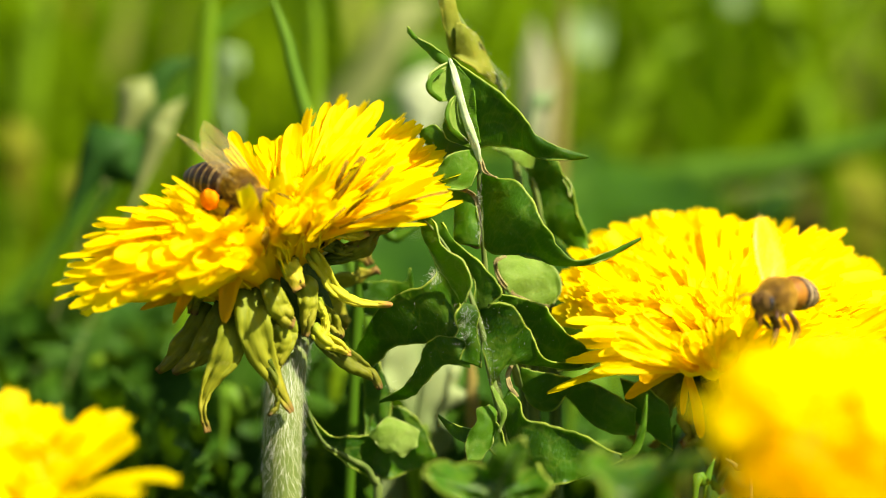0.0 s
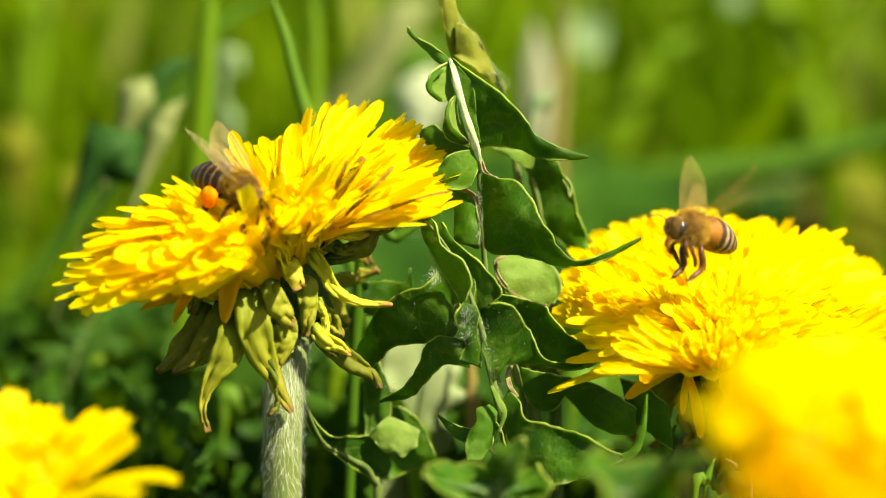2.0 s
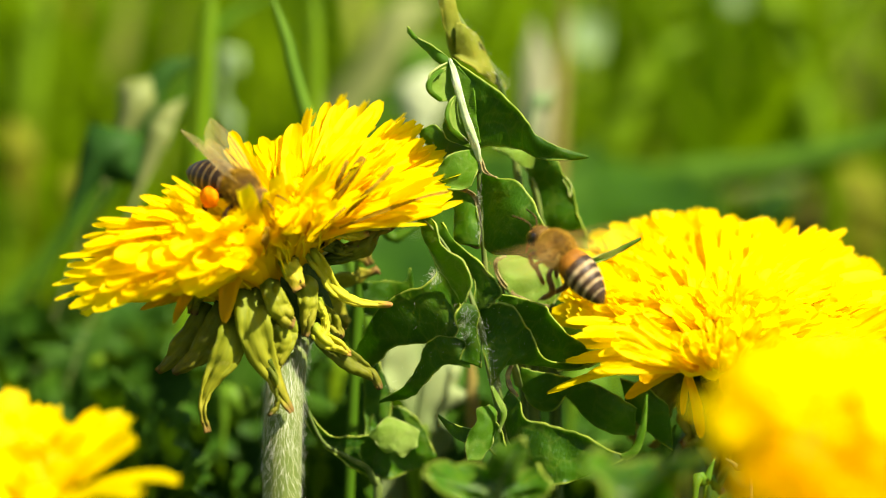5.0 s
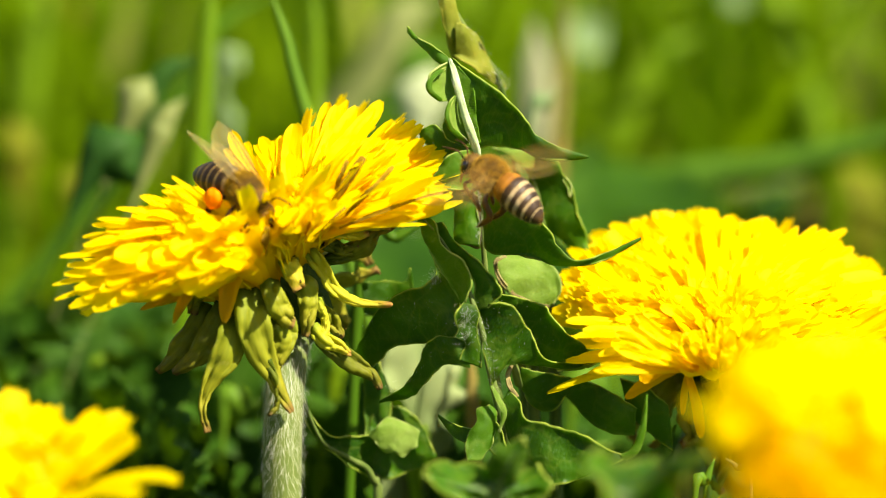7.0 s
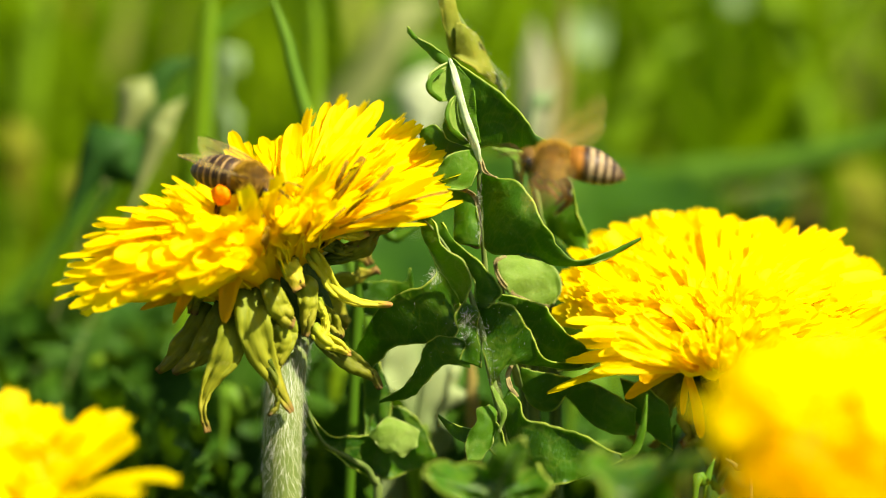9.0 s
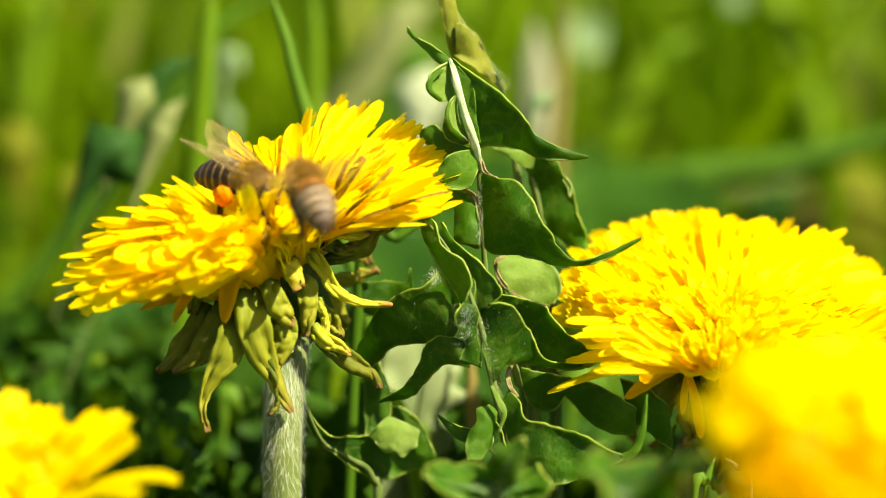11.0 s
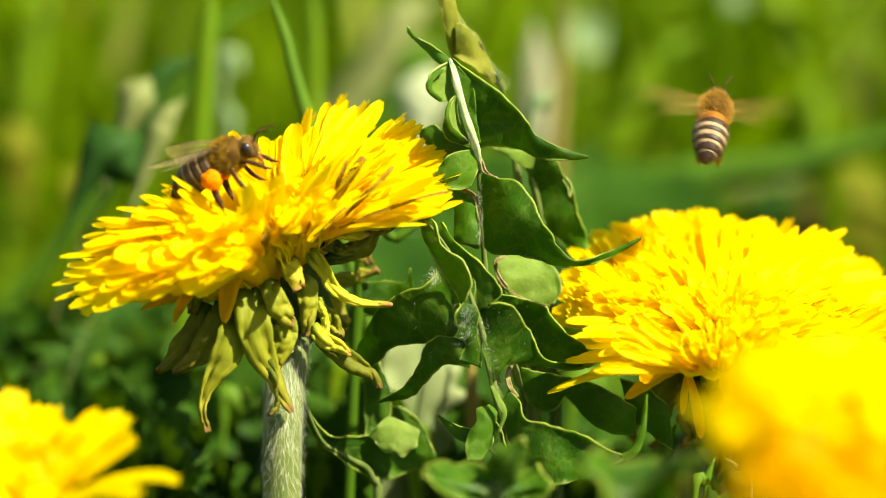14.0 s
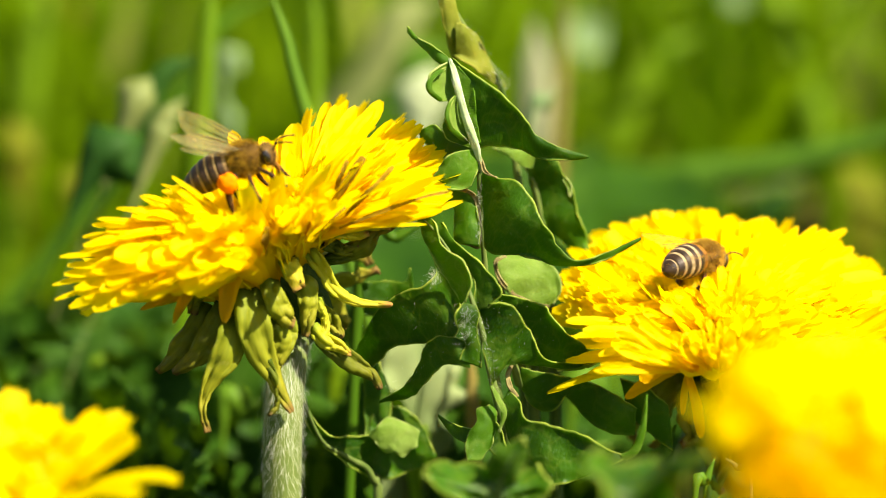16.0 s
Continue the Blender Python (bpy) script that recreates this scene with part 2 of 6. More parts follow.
def catmull(pts, s):
    i = min(int(s), len(pts) - 2)
    f = s - i
    p1, p2 = pts[i], pts[i + 1]
    p0 = pts[i - 1] if i > 0 else p1 * 2 - p2
    p3 = pts[i + 2] if i + 2 < len(pts) else p2 * 2 - p1
    return 0.5 * ((2 * p1) + (p2 - p0) * f + (2 * p0 - 5 * p1 + 4 * p2 - p3) * f * f + (3 * p1 - p0 - 3 * p2 + p3) * f ** 3)


def tube(pts, radii, sides=10, steps=6, wob=0.0, cap=True):
    """Vertices, faces and uv of a tapered tube along smooth points."""
    n = (len(pts) - 1) * steps + 1
    verts, faces, uvs = [], [], []
    nrm = None
    for i in range(n):
        s = i / steps
        c = catmull(pts, min(s, len(pts) - 1))
        d = (catmull(pts, min(s + 0.05, len(pts) - 1)) - catmull(pts, max(s - 0.05, 0))).normalized()
        if nrm is None:
            nrm = d.orthogonal().normalized()
        nrm = (nrm - d * nrm.dot(d)).normalized()
        bi = d.cross(nrm)
        j = min(int(s), len(radii) - 2)
        r = radii[j] + (radii[j + 1] - radii[j]) * (s - j)
        for k in range(sides):
            a = 2 * math.pi * k / sides
            rr = r * (1 + wob * math.sin(3 * a + 2.1 * s))
            verts.append(c + (nrm * math.cos(a) + bi * math.sin(a)) * rr)
            uvs.append((k / sides, i / (n - 1)))
    for i in range(n - 1):
        for k in range(sides):
            a, b = i * sides + k, i * sides + (k + 1) % sides
            faces.append((a, b, b + sides, a + sides))
    if cap:
        faces.append(tuple(range(sides))[::-1])
        faces.append(tuple(range((n - 1) * sides, n * sides)))
    return verts, faces, uvs


def join(parts):
    verts, faces, uvs = [], [], []
    for v, f, u in parts:
        o = len(verts)
        verts += v
        faces += [tuple(i + o for i in q) for q in f]
        uvs += u
    return verts, faces, uvs


def blob(c, r, rings=10, segs=16, squash=None):
    """An ellipsoid with a slight swell given by squash(direction)."""
    verts, faces, uvs = [], [], []
    for i in range(rings + 1):
        th = math.pi * i / rings
        for k in range(segs):
            ph = 2 * math.pi * k / segs
            d = Vector((math.sin(th) * math.cos(ph), math.sin(th) * math.sin(ph), math.cos(th)))
            f = squash(d) if squash else 1.0
            verts.append(Vector((c[0] + d.x * r[0] * f, c[1] + d.y * r[1] * f, c[2] + d.z * r[2] * f)))
            uvs.append((k / segs, i / rings))
    for i in range(rings):
        for k in range(segs):
            a, b = i * segs + k, i * segs + (k + 1) % segs
            faces.append((a, a + segs, b + segs, b))
    return verts, faces, uvs


# ---------------------------------------------------------------- ground and far grass
def ground():
    n, size = 60, 60.0
    verts, faces = [], []
    for j in range(n + 1):
        for i in range(n + 1):
            x = size * ((i / n) * 2 - 1) ** 3
            y = size * ((j / n) * 2 - 1) ** 3
            z = 0.012 * noise.noise(Vector((x * 5, y * 5, 0))) if abs(x) < 3 and abs(y) < 4 else 0
            verts.append((x, y, z))
    for j in range(n):
        for i in range(n):
            a = j * (n + 1) + i
            faces.append((a, a + 1, a + n + 2, a + n + 1))
    thing("ground", Matrix(), "sunlit meadow soil with low green growth", "ground", kind="structure", data=mesh_of("ground", verts, faces, SOIL))


def blade_geometry(base, tip_off, width, bend, segs=5, facing=None):
    """A folded, tapered grass blade."""
    verts, faces, uvs = [], [], []
    up = Vector(tip_off)
    side = facing if facing else up.cross(Vector((0, 0, 1)))
    if side.length < 1e-6:
        side = Vector((1, 0, 0))
    side = side.normalized()
    sag = up.cross(side).normalized()
    for i in range(segs + 1):
        t = i / segs
        c = Vector(base) + up * t + sag * (bend * t * t) + Vector((0, 0, -abs(bend) * 0.3 * t ** 3))
        w = width * (1 - t ** 2.2) * 0.5 + width * 0.02
        verts += [c - side * w, c - sag * w * 0.25, c + side * w]
        uvs += [(1, t), (0, t), (1, t)]
    for i in range(segs):
        a = i * 3
        faces += [(a, a + 1, a + 4, a + 3), (a + 1, a + 2, a + 5, a + 4)]
    return verts, faces, uvs


def meadow():
    rng = random.Random(5)
    parts = []
    for i in range(9000):
        y = 0.26 + 3.2 * rng.random() ** 1.7
        x = (rng.random() * 2 - 1) * (0.20 + 0.30 * y)
        h = 0.07 + 0.11 * rng.random()
        a = rng.random() * 6.283
        lean = rng.random() * 0.14
        parts.append(blade_geometry((x, y, -0.005), (lean * math.cos(a), lean * math.sin(a), h), 0.003 + 0.005 * rng.random(), (rng.random() - 0.5) * 0.08, 4))
    while len(parts) < 19000:
        # thinning out with the distance on all sides
        r, b = 0.36 + 4.6 * rng.random() ** 1.7, rng.random() * 6.283
        x, y = r * math.cos(b), r * math.sin(b)
        if (abs(x) < 0.20 + 0.30 * abs(y) and 0 < y < 2.6 * rng.random() ** 0.4) or (abs(x) < 0.22 and -1.0 < y < 0):
            continue
        a = rng.random() * 6.283
        lean = rng.random() * 0.1
        k = 1 + 0.5 * r
        parts.append(blade_geometry((x, y, -0.005), (lean * math.cos(a), lean * math.sin(a), 0.06 + 0.08 * rng.random()), (0.004 + 0.005 * rng.random()) * k, (rng.random() - 0.5) * 0.08, 3))
    v, f, u = join(parts)
    thing("meadow_grass", Matrix(), "long sunlit green meadow grass growing in the soil", "grass", kind="stuff", data=mesh_of("meadow_grass", v, f, GRASS, u))


# ---------------------------------------------------------------- leaves
def leaf_mesh(pts, nrm, lobes, half, mat, wave=0.0006, cup=0.15, seed=1, cross=7, fine=7):
    """A lobed leaf blade: pts run along the midrib from the foot to the tip; a lobe is
    (side, s0, s1, tip, control by the tip, control by the root, control below)."""
    top = len(pts) - 1
    verts, faces, uvs = [], [], []

    def frame_at(s):
        c = catmull(pts, s)
        d = (catmull(pts, min(s + 0.04, top)) - catmull(pts, max(s - 0.04, 0))).normalized()
        nn = (nrm - d * nrm.dot(d)).normalized()
        return c, d, nn, d.cross(nn)

    def plain(s, side):
        c, d, nn, b = frame_at(s)
        taper = min(1.0, (top - s) * 1.4 + 0.06)
        w = half * taper * (0.8 + 0.35 * noise.noise(Vector((s * 2.3, side * 4.0, seed))))
        if s < 1:
            w = half * (0.45 + 0.35 * s)
        return c + b * (side * w)

    for side in (-1, 1):
        mine = sorted((l for l in lobes if l[0] == side), key=lambda l: l[1])
        samples = []
        s = 0.0
        for lb in mine + [None]:
            end = lb[1] if lb else top
            k = max(2, int((end - s) * fine))
            for i in range(k):
                q = s + (end - s) * i / k
                samples.append((q, plain(q, side), None))
            if not lb:
                break
            _, s0, s1, tip, u1, u2, lo = lb
            r0, r1 = plain(s0, side), plain(s1, side)
            m = 26
            for i in range(m):
                q = i / m

                def lower(t):
                    return r0 * (1 - t) ** 2 + lo * (2 * t * (1 - t)) + tip * t * t

                def upper(t):
                    return tip * t ** 3 + u1 * (3 * (1 - t) * t * t) + u2 * (3 * (1 - t) ** 2 * t) + r1 * (1 - t) ** 3
                e = q * 2 if q < 0.5 else 2 - q * 2
                p = lower(e) if q < 0.5 else upper(e)
                samples.append((s0 + (s1 - s0) * q, p, (lower(e * 0.72) + upper(e * 0.72)) * 0.5))
            s = s1
        samples.append((top, catmull(pts, top), None))
        base = len(verts)
        rough = []
        for q, p, bend in samples:
            c, d, nn, b = frame_at(q)
            k = min(1.0, (p - c).length / 0.004)
            jit = wave * 1.1 * k
            rough.append((q, p + d * (jit * noise.noise(p * 260 + Vector((seed, 3, 0)))) + b * (jit * noise.noise(p * 260 + Vector((0, 7, seed)))) + nn * (jit * 1.3 * noise.noise(p * 200 + Vector((9, 0, seed)))), bend))
        samples = rough
        for q, p, bend in samples:
            c, d, nn, b = frame_at(q)
            span = (p - c).length
            for k in range(cross + 1):
                e = k / cross
                pos = c.lerp(p, e) if bend is None else c * (1 - e) ** 2 + bend * (2 * e * (1 - e)) + p * (e * e)
                lift = cup * span * e * e * 0.5
                lift += wave * (e * noise.noise(pos * 170 + Vector((seed, 0, 0))) * 2.2 + e ** 3 * noise.noise(pos * 420 + Vector((0, seed, 0))) * 1.6)
                lift -= 0.0004 * max(0.0, 1 - e * 6) * 1.0
                verts.append(pos + nn * lift)
                uvs.append((e, q / top))
        w = cross + 1
        for i in range(len(samples) - 1):
            for k in range(cross):
                a = base + i * w + k
                quad = (a, a + 1, a + w + 1, a + w)
                faces.append(quad if side > 0 else quad[::-1])
    return mesh_of("blade", verts, faces, mat, uvs)


def rib_mesh(pts, nrm, radii, sink, mat):
    moved = [p - nrm * (r * 0.35 + sink) for p, r in zip(pts, radii)]
    v, f, u = tube(moved, radii, 8, 6)
    return mesh_of("midrib", v, f, mat, u)


def lobed_leaf(pts, nrm, lobes, half, mat, label, wave=0.0006, cup=0.15, seed=1, group="dandelion leaves"):
    pts = [spot(*p) for p in pts]
    lobes = [(l[0], l[1], l[2], spot(*l[3]), spot(l[4][0], l[4][1], l[3][2]), spot(l[5][0], l[5][1], (l[3][2] + 2) * 0.6), spot(l[6][0], l[6][1], l[3][2])) for l in lobes]
    foot = Matrix.Translation(pts[0])
    root = thing("dandelion_leaf", foot, label, "leaf", group)
    b = child("blade", leaf_mesh(pts, nrm.normalized(), lobes, half, mat, wave, cup, seed), root)
    sol = b.modifiers.new("thickness", "SOLIDIFY")
    sol.thickness, sol.offset = 0.00028, 0
    child("midrib", rib_mesh(pts, nrm.normalized(), [0.0004 - 0.0002 * i / len(pts) for i in range(len(pts))], 0.0005, STEM), root, None, "pale green midrib")
    return root


def loft(one, two, mat, bulge=0.06, wave=0.0006, lip=0.0004, seed=1, cross=18, steps=9, flat=False):
    """A lobe of a leaf: a blade stretched between two smooth edges, swelling towards the light, with a turned-up rim."""
    e1, e2 = [spot(*p) for p in one], [spot(*p) for p in two]
    n = steps * max(len(one), len(two))
    verts, faces, uvs = [], [], []
    for i in range(n + 1):
        t = i / n
        p, q = catmull(e1, t * (len(e1) - 1)), catmull(e2, t * (len(e2) - 1))
        span = (q - p).length
        for k in range(cross + 1):
            c = 2 * k / cross - 1
            c = math.copysign(abs(c) ** 0.75, c)
            e = (c + 1) / 2
            pos = p.lerp(q, e)
            lift = bulge * span * (1 - c * c) + min(lip, span * 0.12) * (0.4 + noise.noise(pos * 260 + Vector((seed, 5, 2)))) * max(0.0, abs(c) - 0.80) / 0.20
            lift += wave * noise.noise(pos * 190 + Vector((seed, 0, 0))) * 1.5 + wave * abs(c) ** 4 * noise.noise(pos * 520 + Vector((0, seed, 0)))
            k2 = min(1.0, span / 0.002) * abs(c) ** 3
            pos = pos + UP * (k2 * (0.00034 * noise.noise(pos * 300 + Vector((3, seed, 1))) + 0.00016 * noise.noise(pos * 900 + Vector((3, seed, 7))))) + RIGHT * (k2 * (0.00034 * noise.noise(pos * 300 + Vector((seed, 8, 1))) + 0.00016 * noise.noise(pos * 900 + Vector((seed, 8, 5)))))
            lift += 0.00016 * noise.noise(pos * 700 + Vector((seed, 1, 4)))
            verts.append(pos - AWAY * lift)
            uvs.append((0.2 if flat else 0.18 + 0.82 * abs(c), t))
    w = cross + 1
    for i in range(n):
        for k in range(cross):
            a = i * w + k
            faces.append((a, a + w, a + w + 1, a + 1))
    return mesh_of("lobe", verts, faces, mat, uvs)


def standing_leaf(label, rib, radii, rib_mat=None):
    """A leaf that stands in the soil on its stalk; the lobes are added to it."""
    pts = [spot(*p) for p in rib]
    root = thing("dandelion_leaf", Matrix.Translation(pts[0]), label, "leaf", "dandelion leaves")
    v, f, u = tube(pts, radii, 10, 6, 0.05)
    child("midrib", mesh_of("midrib", v, f, rib_mat or STEM, u), root, None, "pale green midrib")
    return root


def lobe(leaf, one, two, mat=None, **shape):
    ob = child("lobe", loft(one, two, mat or LEAF, **shape), leaf)
    sol = ob.modifiers.new("thickness", "SOLIDIFY")
    sol.thickness, sol.offset = 0.00018, 0
    return ob


def leaf_down(leaf, spots, seed):
    """White hairs: along a line of places with a count and a spread each."""
    rng = random.Random(seed)
    vs, fs = [], []
    for (a, b, w), (a2, b2, w2), count, spread, ln in spots:
        for _ in range(count * 2 // 3):
            e = rng.random()
            p = spot(a + (a2 - a) * e + rng.gauss(0, spread), b + (b2 - b) * e + rng.gauss(0, spread), w + (w2 - w) * e - 0.25)
            d = vec(rng.gauss(0, 1), rng.gauss(0.2, 1), rng.gauss(-0.4, 0.5)).normalized()
            side = d.cross(AWAY).normalized() * 0.000006
            mid = p + d * ln * 0.5 + vec(rng.gauss(0, 1), rng.gauss(0, 1), 0) * ln * 0.15
            k = len(vs)
            vs += [p - side, p + side, mid + side, mid - side, p + d * ln * rng.uniform(0.6, 1.3)]
            fs += [(k, k + 1, k + 2, k + 3), (k + 3, k + 2, k + 4)]
    child("down", mesh_of("down", vs, fs, DOWN), leaf, None, "sparse white hairs")


def near_leaves():
    # tall upright leaf with two long hooked lobes and a white midrib
    tall = standing_leaf("glossy green dandelion leaf with hooked lobes and white midrib",
                         [(960, 2330, 10), (905, 1000, 8), (872, 620, 5), (856, 440, 3), (850, 345, 1.2), (846, 284, 0)],
                         [0.0009, 0.0007, 0.0004, 0.0003, 0.0003, 0.0003])
    rib = strap_mesh("midrib", [spot(*p) for p in ((851, 304, 0), (843, 266, -1.2), (833, 236, -1.8), (822, 200, -2), (811, 158, -1.9), (803, 126, -1.2), (796, 104, -0.4))], [0.0004, 0.0009, 0.0010, 0.0009, 0.0008, 0.0007, 0.0003], vec(-0.3, 0.2, -1).normalized(), RIB, -0.25, 0.0002, 3)
    tagged(child("midrib", rib, tall), "white upper midrib").modifiers.new("thickness", "SOLIDIFY").thickness = 0.0004
    # Flat strip by the midrib: the lobe's sunlit part, painted in lighter green.
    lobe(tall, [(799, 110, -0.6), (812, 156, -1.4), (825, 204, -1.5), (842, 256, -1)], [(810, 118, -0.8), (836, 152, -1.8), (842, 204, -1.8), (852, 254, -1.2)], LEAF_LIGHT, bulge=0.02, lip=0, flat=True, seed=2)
    lobe(tall, [(800, 103, 0), (832, 126, -1), (870, 150, -2), (906, 180, -2.5), (931, 214, -3), (950, 243, -3), (988, 262, -3), (1042, 277, -2.5)],
         [(812, 150, 0), (826, 205, 0), (840, 256, 0), (872, 256, -0.5), (915, 263, -1), (958, 280, -2), (1000, 285, -2.4), (1042, 279, -2.5)], bulge=0.05, seed=3)
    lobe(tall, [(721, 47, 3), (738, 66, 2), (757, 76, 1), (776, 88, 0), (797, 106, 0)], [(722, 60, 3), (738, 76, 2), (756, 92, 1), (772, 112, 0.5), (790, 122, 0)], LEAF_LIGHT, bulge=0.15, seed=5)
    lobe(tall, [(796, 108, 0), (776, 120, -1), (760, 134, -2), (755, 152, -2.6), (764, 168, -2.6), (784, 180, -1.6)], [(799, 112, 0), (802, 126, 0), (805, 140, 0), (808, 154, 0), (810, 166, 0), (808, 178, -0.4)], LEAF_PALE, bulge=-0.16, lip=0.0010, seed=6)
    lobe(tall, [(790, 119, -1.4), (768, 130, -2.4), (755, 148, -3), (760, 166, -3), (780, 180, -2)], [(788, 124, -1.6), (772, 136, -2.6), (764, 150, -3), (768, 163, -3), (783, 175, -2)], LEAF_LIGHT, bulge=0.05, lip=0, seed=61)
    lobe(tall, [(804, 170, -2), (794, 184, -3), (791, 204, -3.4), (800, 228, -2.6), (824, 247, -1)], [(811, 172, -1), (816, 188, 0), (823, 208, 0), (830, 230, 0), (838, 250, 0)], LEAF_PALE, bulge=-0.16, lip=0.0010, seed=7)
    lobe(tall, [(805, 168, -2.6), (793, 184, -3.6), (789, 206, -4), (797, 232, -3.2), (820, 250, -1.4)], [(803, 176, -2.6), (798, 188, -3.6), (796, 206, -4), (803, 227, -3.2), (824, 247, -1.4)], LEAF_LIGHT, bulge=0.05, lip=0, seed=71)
    lobe(tall, [(790, 204, -1), (784, 222, -1), (792, 246, -0.6), (816, 258, 0)], [(797, 214, -1), (800, 228, -1), (812, 240, -0.6), (832, 252, 0)], seed=72)
    lobe(tall, [(742, 232, 4), (768, 224, 3), (788, 238, 2), (806, 254, 1), (832, 262, 0)], [(746, 252, 4), (768, 268, 3), (786, 282, 2), (806, 276, 1), (836, 272, 0)], seed=8)
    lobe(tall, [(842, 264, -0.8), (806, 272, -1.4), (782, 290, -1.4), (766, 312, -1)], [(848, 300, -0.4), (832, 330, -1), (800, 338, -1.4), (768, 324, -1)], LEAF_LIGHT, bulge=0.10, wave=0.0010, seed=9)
    lobe(tall, [(856, 304, 0), (884, 315, -1), (915, 322, -2), (936, 346, -2.5), (956, 382, -3), (976, 416, -3), (992, 441, -3), (1020, 462, -3.4), (1076, 446, -3.8), (1134, 421, -3)],
         [(850, 318, 1), (852, 370, 1), (856, 424, 1), (868, 446, 0.5), (900, 452, 0), (940, 458, -1), (978, 468, -2), (1020, 472, -2.8), (1078, 458, -3.4), (1134, 424, -3)], bulge=0.05, seed=10)
    lobe(tall, [(842, 262, -0.6), (850, 290, -0.8), (856, 306, -0.8), (880, 314, -1.2)], [(847, 262, -0.4), (855, 288, -0.6), (861, 303, -0.8), (880, 317, -1.2)], RIM_BROWN, bulge=0.1, lip=0, seed=11)
    lobe(tall, [(798, 332, 2), (826, 338, 1.6), (842, 352, 1.2), (848, 392, 1), (847, 436, 1)], [(790, 352, 2.5), (800, 372, 2.5), (806, 400, 2.5), (806, 418, 2), (806, 430, 2)], bulge=0.1, seed=12)
    lobe(tall, [(796, 331, 1.8), (828, 336, 1.4), (845, 352, 1), (851, 392, 0.8), (849, 438, 0.8), (828, 434, 1.2), (806, 430, 2)], [(798, 335, 1.8), (826, 341, 1.4), (840, 356, 1), (845, 392, 0.8), (844, 432, 0.8), (828, 430, 1.2), (806, 427, 2)], RIM_BROWN, bulge=0.1, lip=0, seed=13)
    leaf_down(tall, [((850, 330, 0), (848, 430, 0), 160, 3, 0.0005), ((800, 130, -1.5), (838, 255, -1.8), 160, 4, 0.0004), ((775, 300, 0.5), (835, 300, 0), 140, 14, 0.0004)], 4)
    # crinkled yellowing tip behind it
    tip = standing_leaf("crinkled yellow-green dandelion leaf tip", [(960, 2400, 20), (950, 900, 18), (925, 400, 16), (890, 165, 13), (850, 90, 11), (800, 10, 9), (790, -60, 8)], [0.0008, 0.0007, 0.0005, 0.0003, 0.0003, 0.0003, 0.0002])
    lobe(tip, [(770, -60, 8), (778, -10, 8), (782, 40, 9), (792, 78, 9), (802, 106, 9)], [(812, -60, 9), (806, -8, 9), (810, 24, 9), (812, 62, 9), (808, 106, 9)], LEAF_OLD, bulge=0.25, wave=0.0014, seed=21)
    lobe(tip, [(806, 42, 9), (824, 46, 9), (848, 66, 10), (868, 102, 11), (880, 128, 12), (896, 152, 13)], [(806, 102, 9), (824, 112, 10), (840, 122, 10), (852, 132, 11), (870, 146, 12), (892, 160, 13)], LEAF_OLD, bulge=0.22, wave=0.0018, seed=22)
    leaf_down(tip, [((826, 48, 8), (868, 100, 9), 90, 5, 0.0003), ((872, 126, 10), (896, 152, 12), 160, 7, 0.0004)], 5)
    lobe(tip, [(812, 58, 8.4), (826, 60, 8.4), (840, 76, 9), (848, 104, 9.6)], [(812, 96, 8.4), (822, 106, 8.8), (834, 114, 9), (846, 120, 9.6)], bulge=0.2, wave=0.0012, seed=23)
    # darker leaf standing behind the hooked lobes
    back = standing_leaf("soft green dandelion leaf standing behind another", [(1010, 2400, 24), (985, 800, 18), (972, 520, 16), (960, 400, 15), (935, 300, 14), (880, 264, 12)], [0.0009, 0.0007, 0.0005, 0.0004, 0.0003, 0.0002])
    lobe(back, [(968, 268, 13), (990, 290, 13), (1004, 320, 14), (1018, 350, 14), (1028, 386, 14), (1036, 412, 14), (1042, 442, 14)], [(930, 282, 14), (936, 310, 14), (940, 344, 15), (952, 378, 15), (972, 408, 15), (996, 432, 15), (1034, 446, 14)], seed=24)
    lobe(back, [(872, 262, 12), (905, 264, 12), (938, 268, 13), (964, 276, 14), (986, 288, 14)], [(890, 272, 12), (915, 286, 12), (932, 296, 13), (948, 302, 14), (964, 304, 14)], LEAF_PALE, seed=25)
    lobe(back, [(996, 318, 11), (1004, 332, 11), (1008, 348, 11)], [(1002, 314, 11), (1012, 330, 11), (1009, 350, 11)], LEAF_PALE, lip=0, seed=26)
    # twisted leaf in front, its upper end folded over
    twist = standing_leaf("twisted dark green dandelion leaf with fine pale hairs",
                          [(960, 2300, 4), (940, 950, 1), (905, 800, -1), (884, 725, -2), (868, 660, -3), (856, 600, -4), (842, 552, -4.5), (815, 480, -4), (770, 410, -3), (730, 374, -2)],
                          [0.0009, 0.0008, 0.0006, 0.0005, 0.00042, 0.0004, 0.00034, 0.0002, 0.00015, 0.0001])
    lobe(twist, [(728, 372, -1), (744, 400, -1.5), (758, 438, -2), (776, 474, -2.5), (798, 508, -3), (816, 538, -4)],
         [(732, 373, -1.5), (768, 392, -3), (782, 434, -4), (816, 458, -5), (836, 494, -5.5), (824, 536, -5.5)], LEAF_LIGHT, bulge=0.06, lip=0.0006, seed=31)
    lobe(twist, [(770, 396, -2), (786, 438, -2.5), (818, 460, -3), (836, 496, -3.5), (838, 524, -4), (842, 552, -4.5)],
         [(784, 393, -2), (800, 422, -3.5), (828, 446, -4), (852, 468, -4.5), (886, 514, -5), (864, 544, -5)], bulge=0.04, lip=0.0006, seed=32)
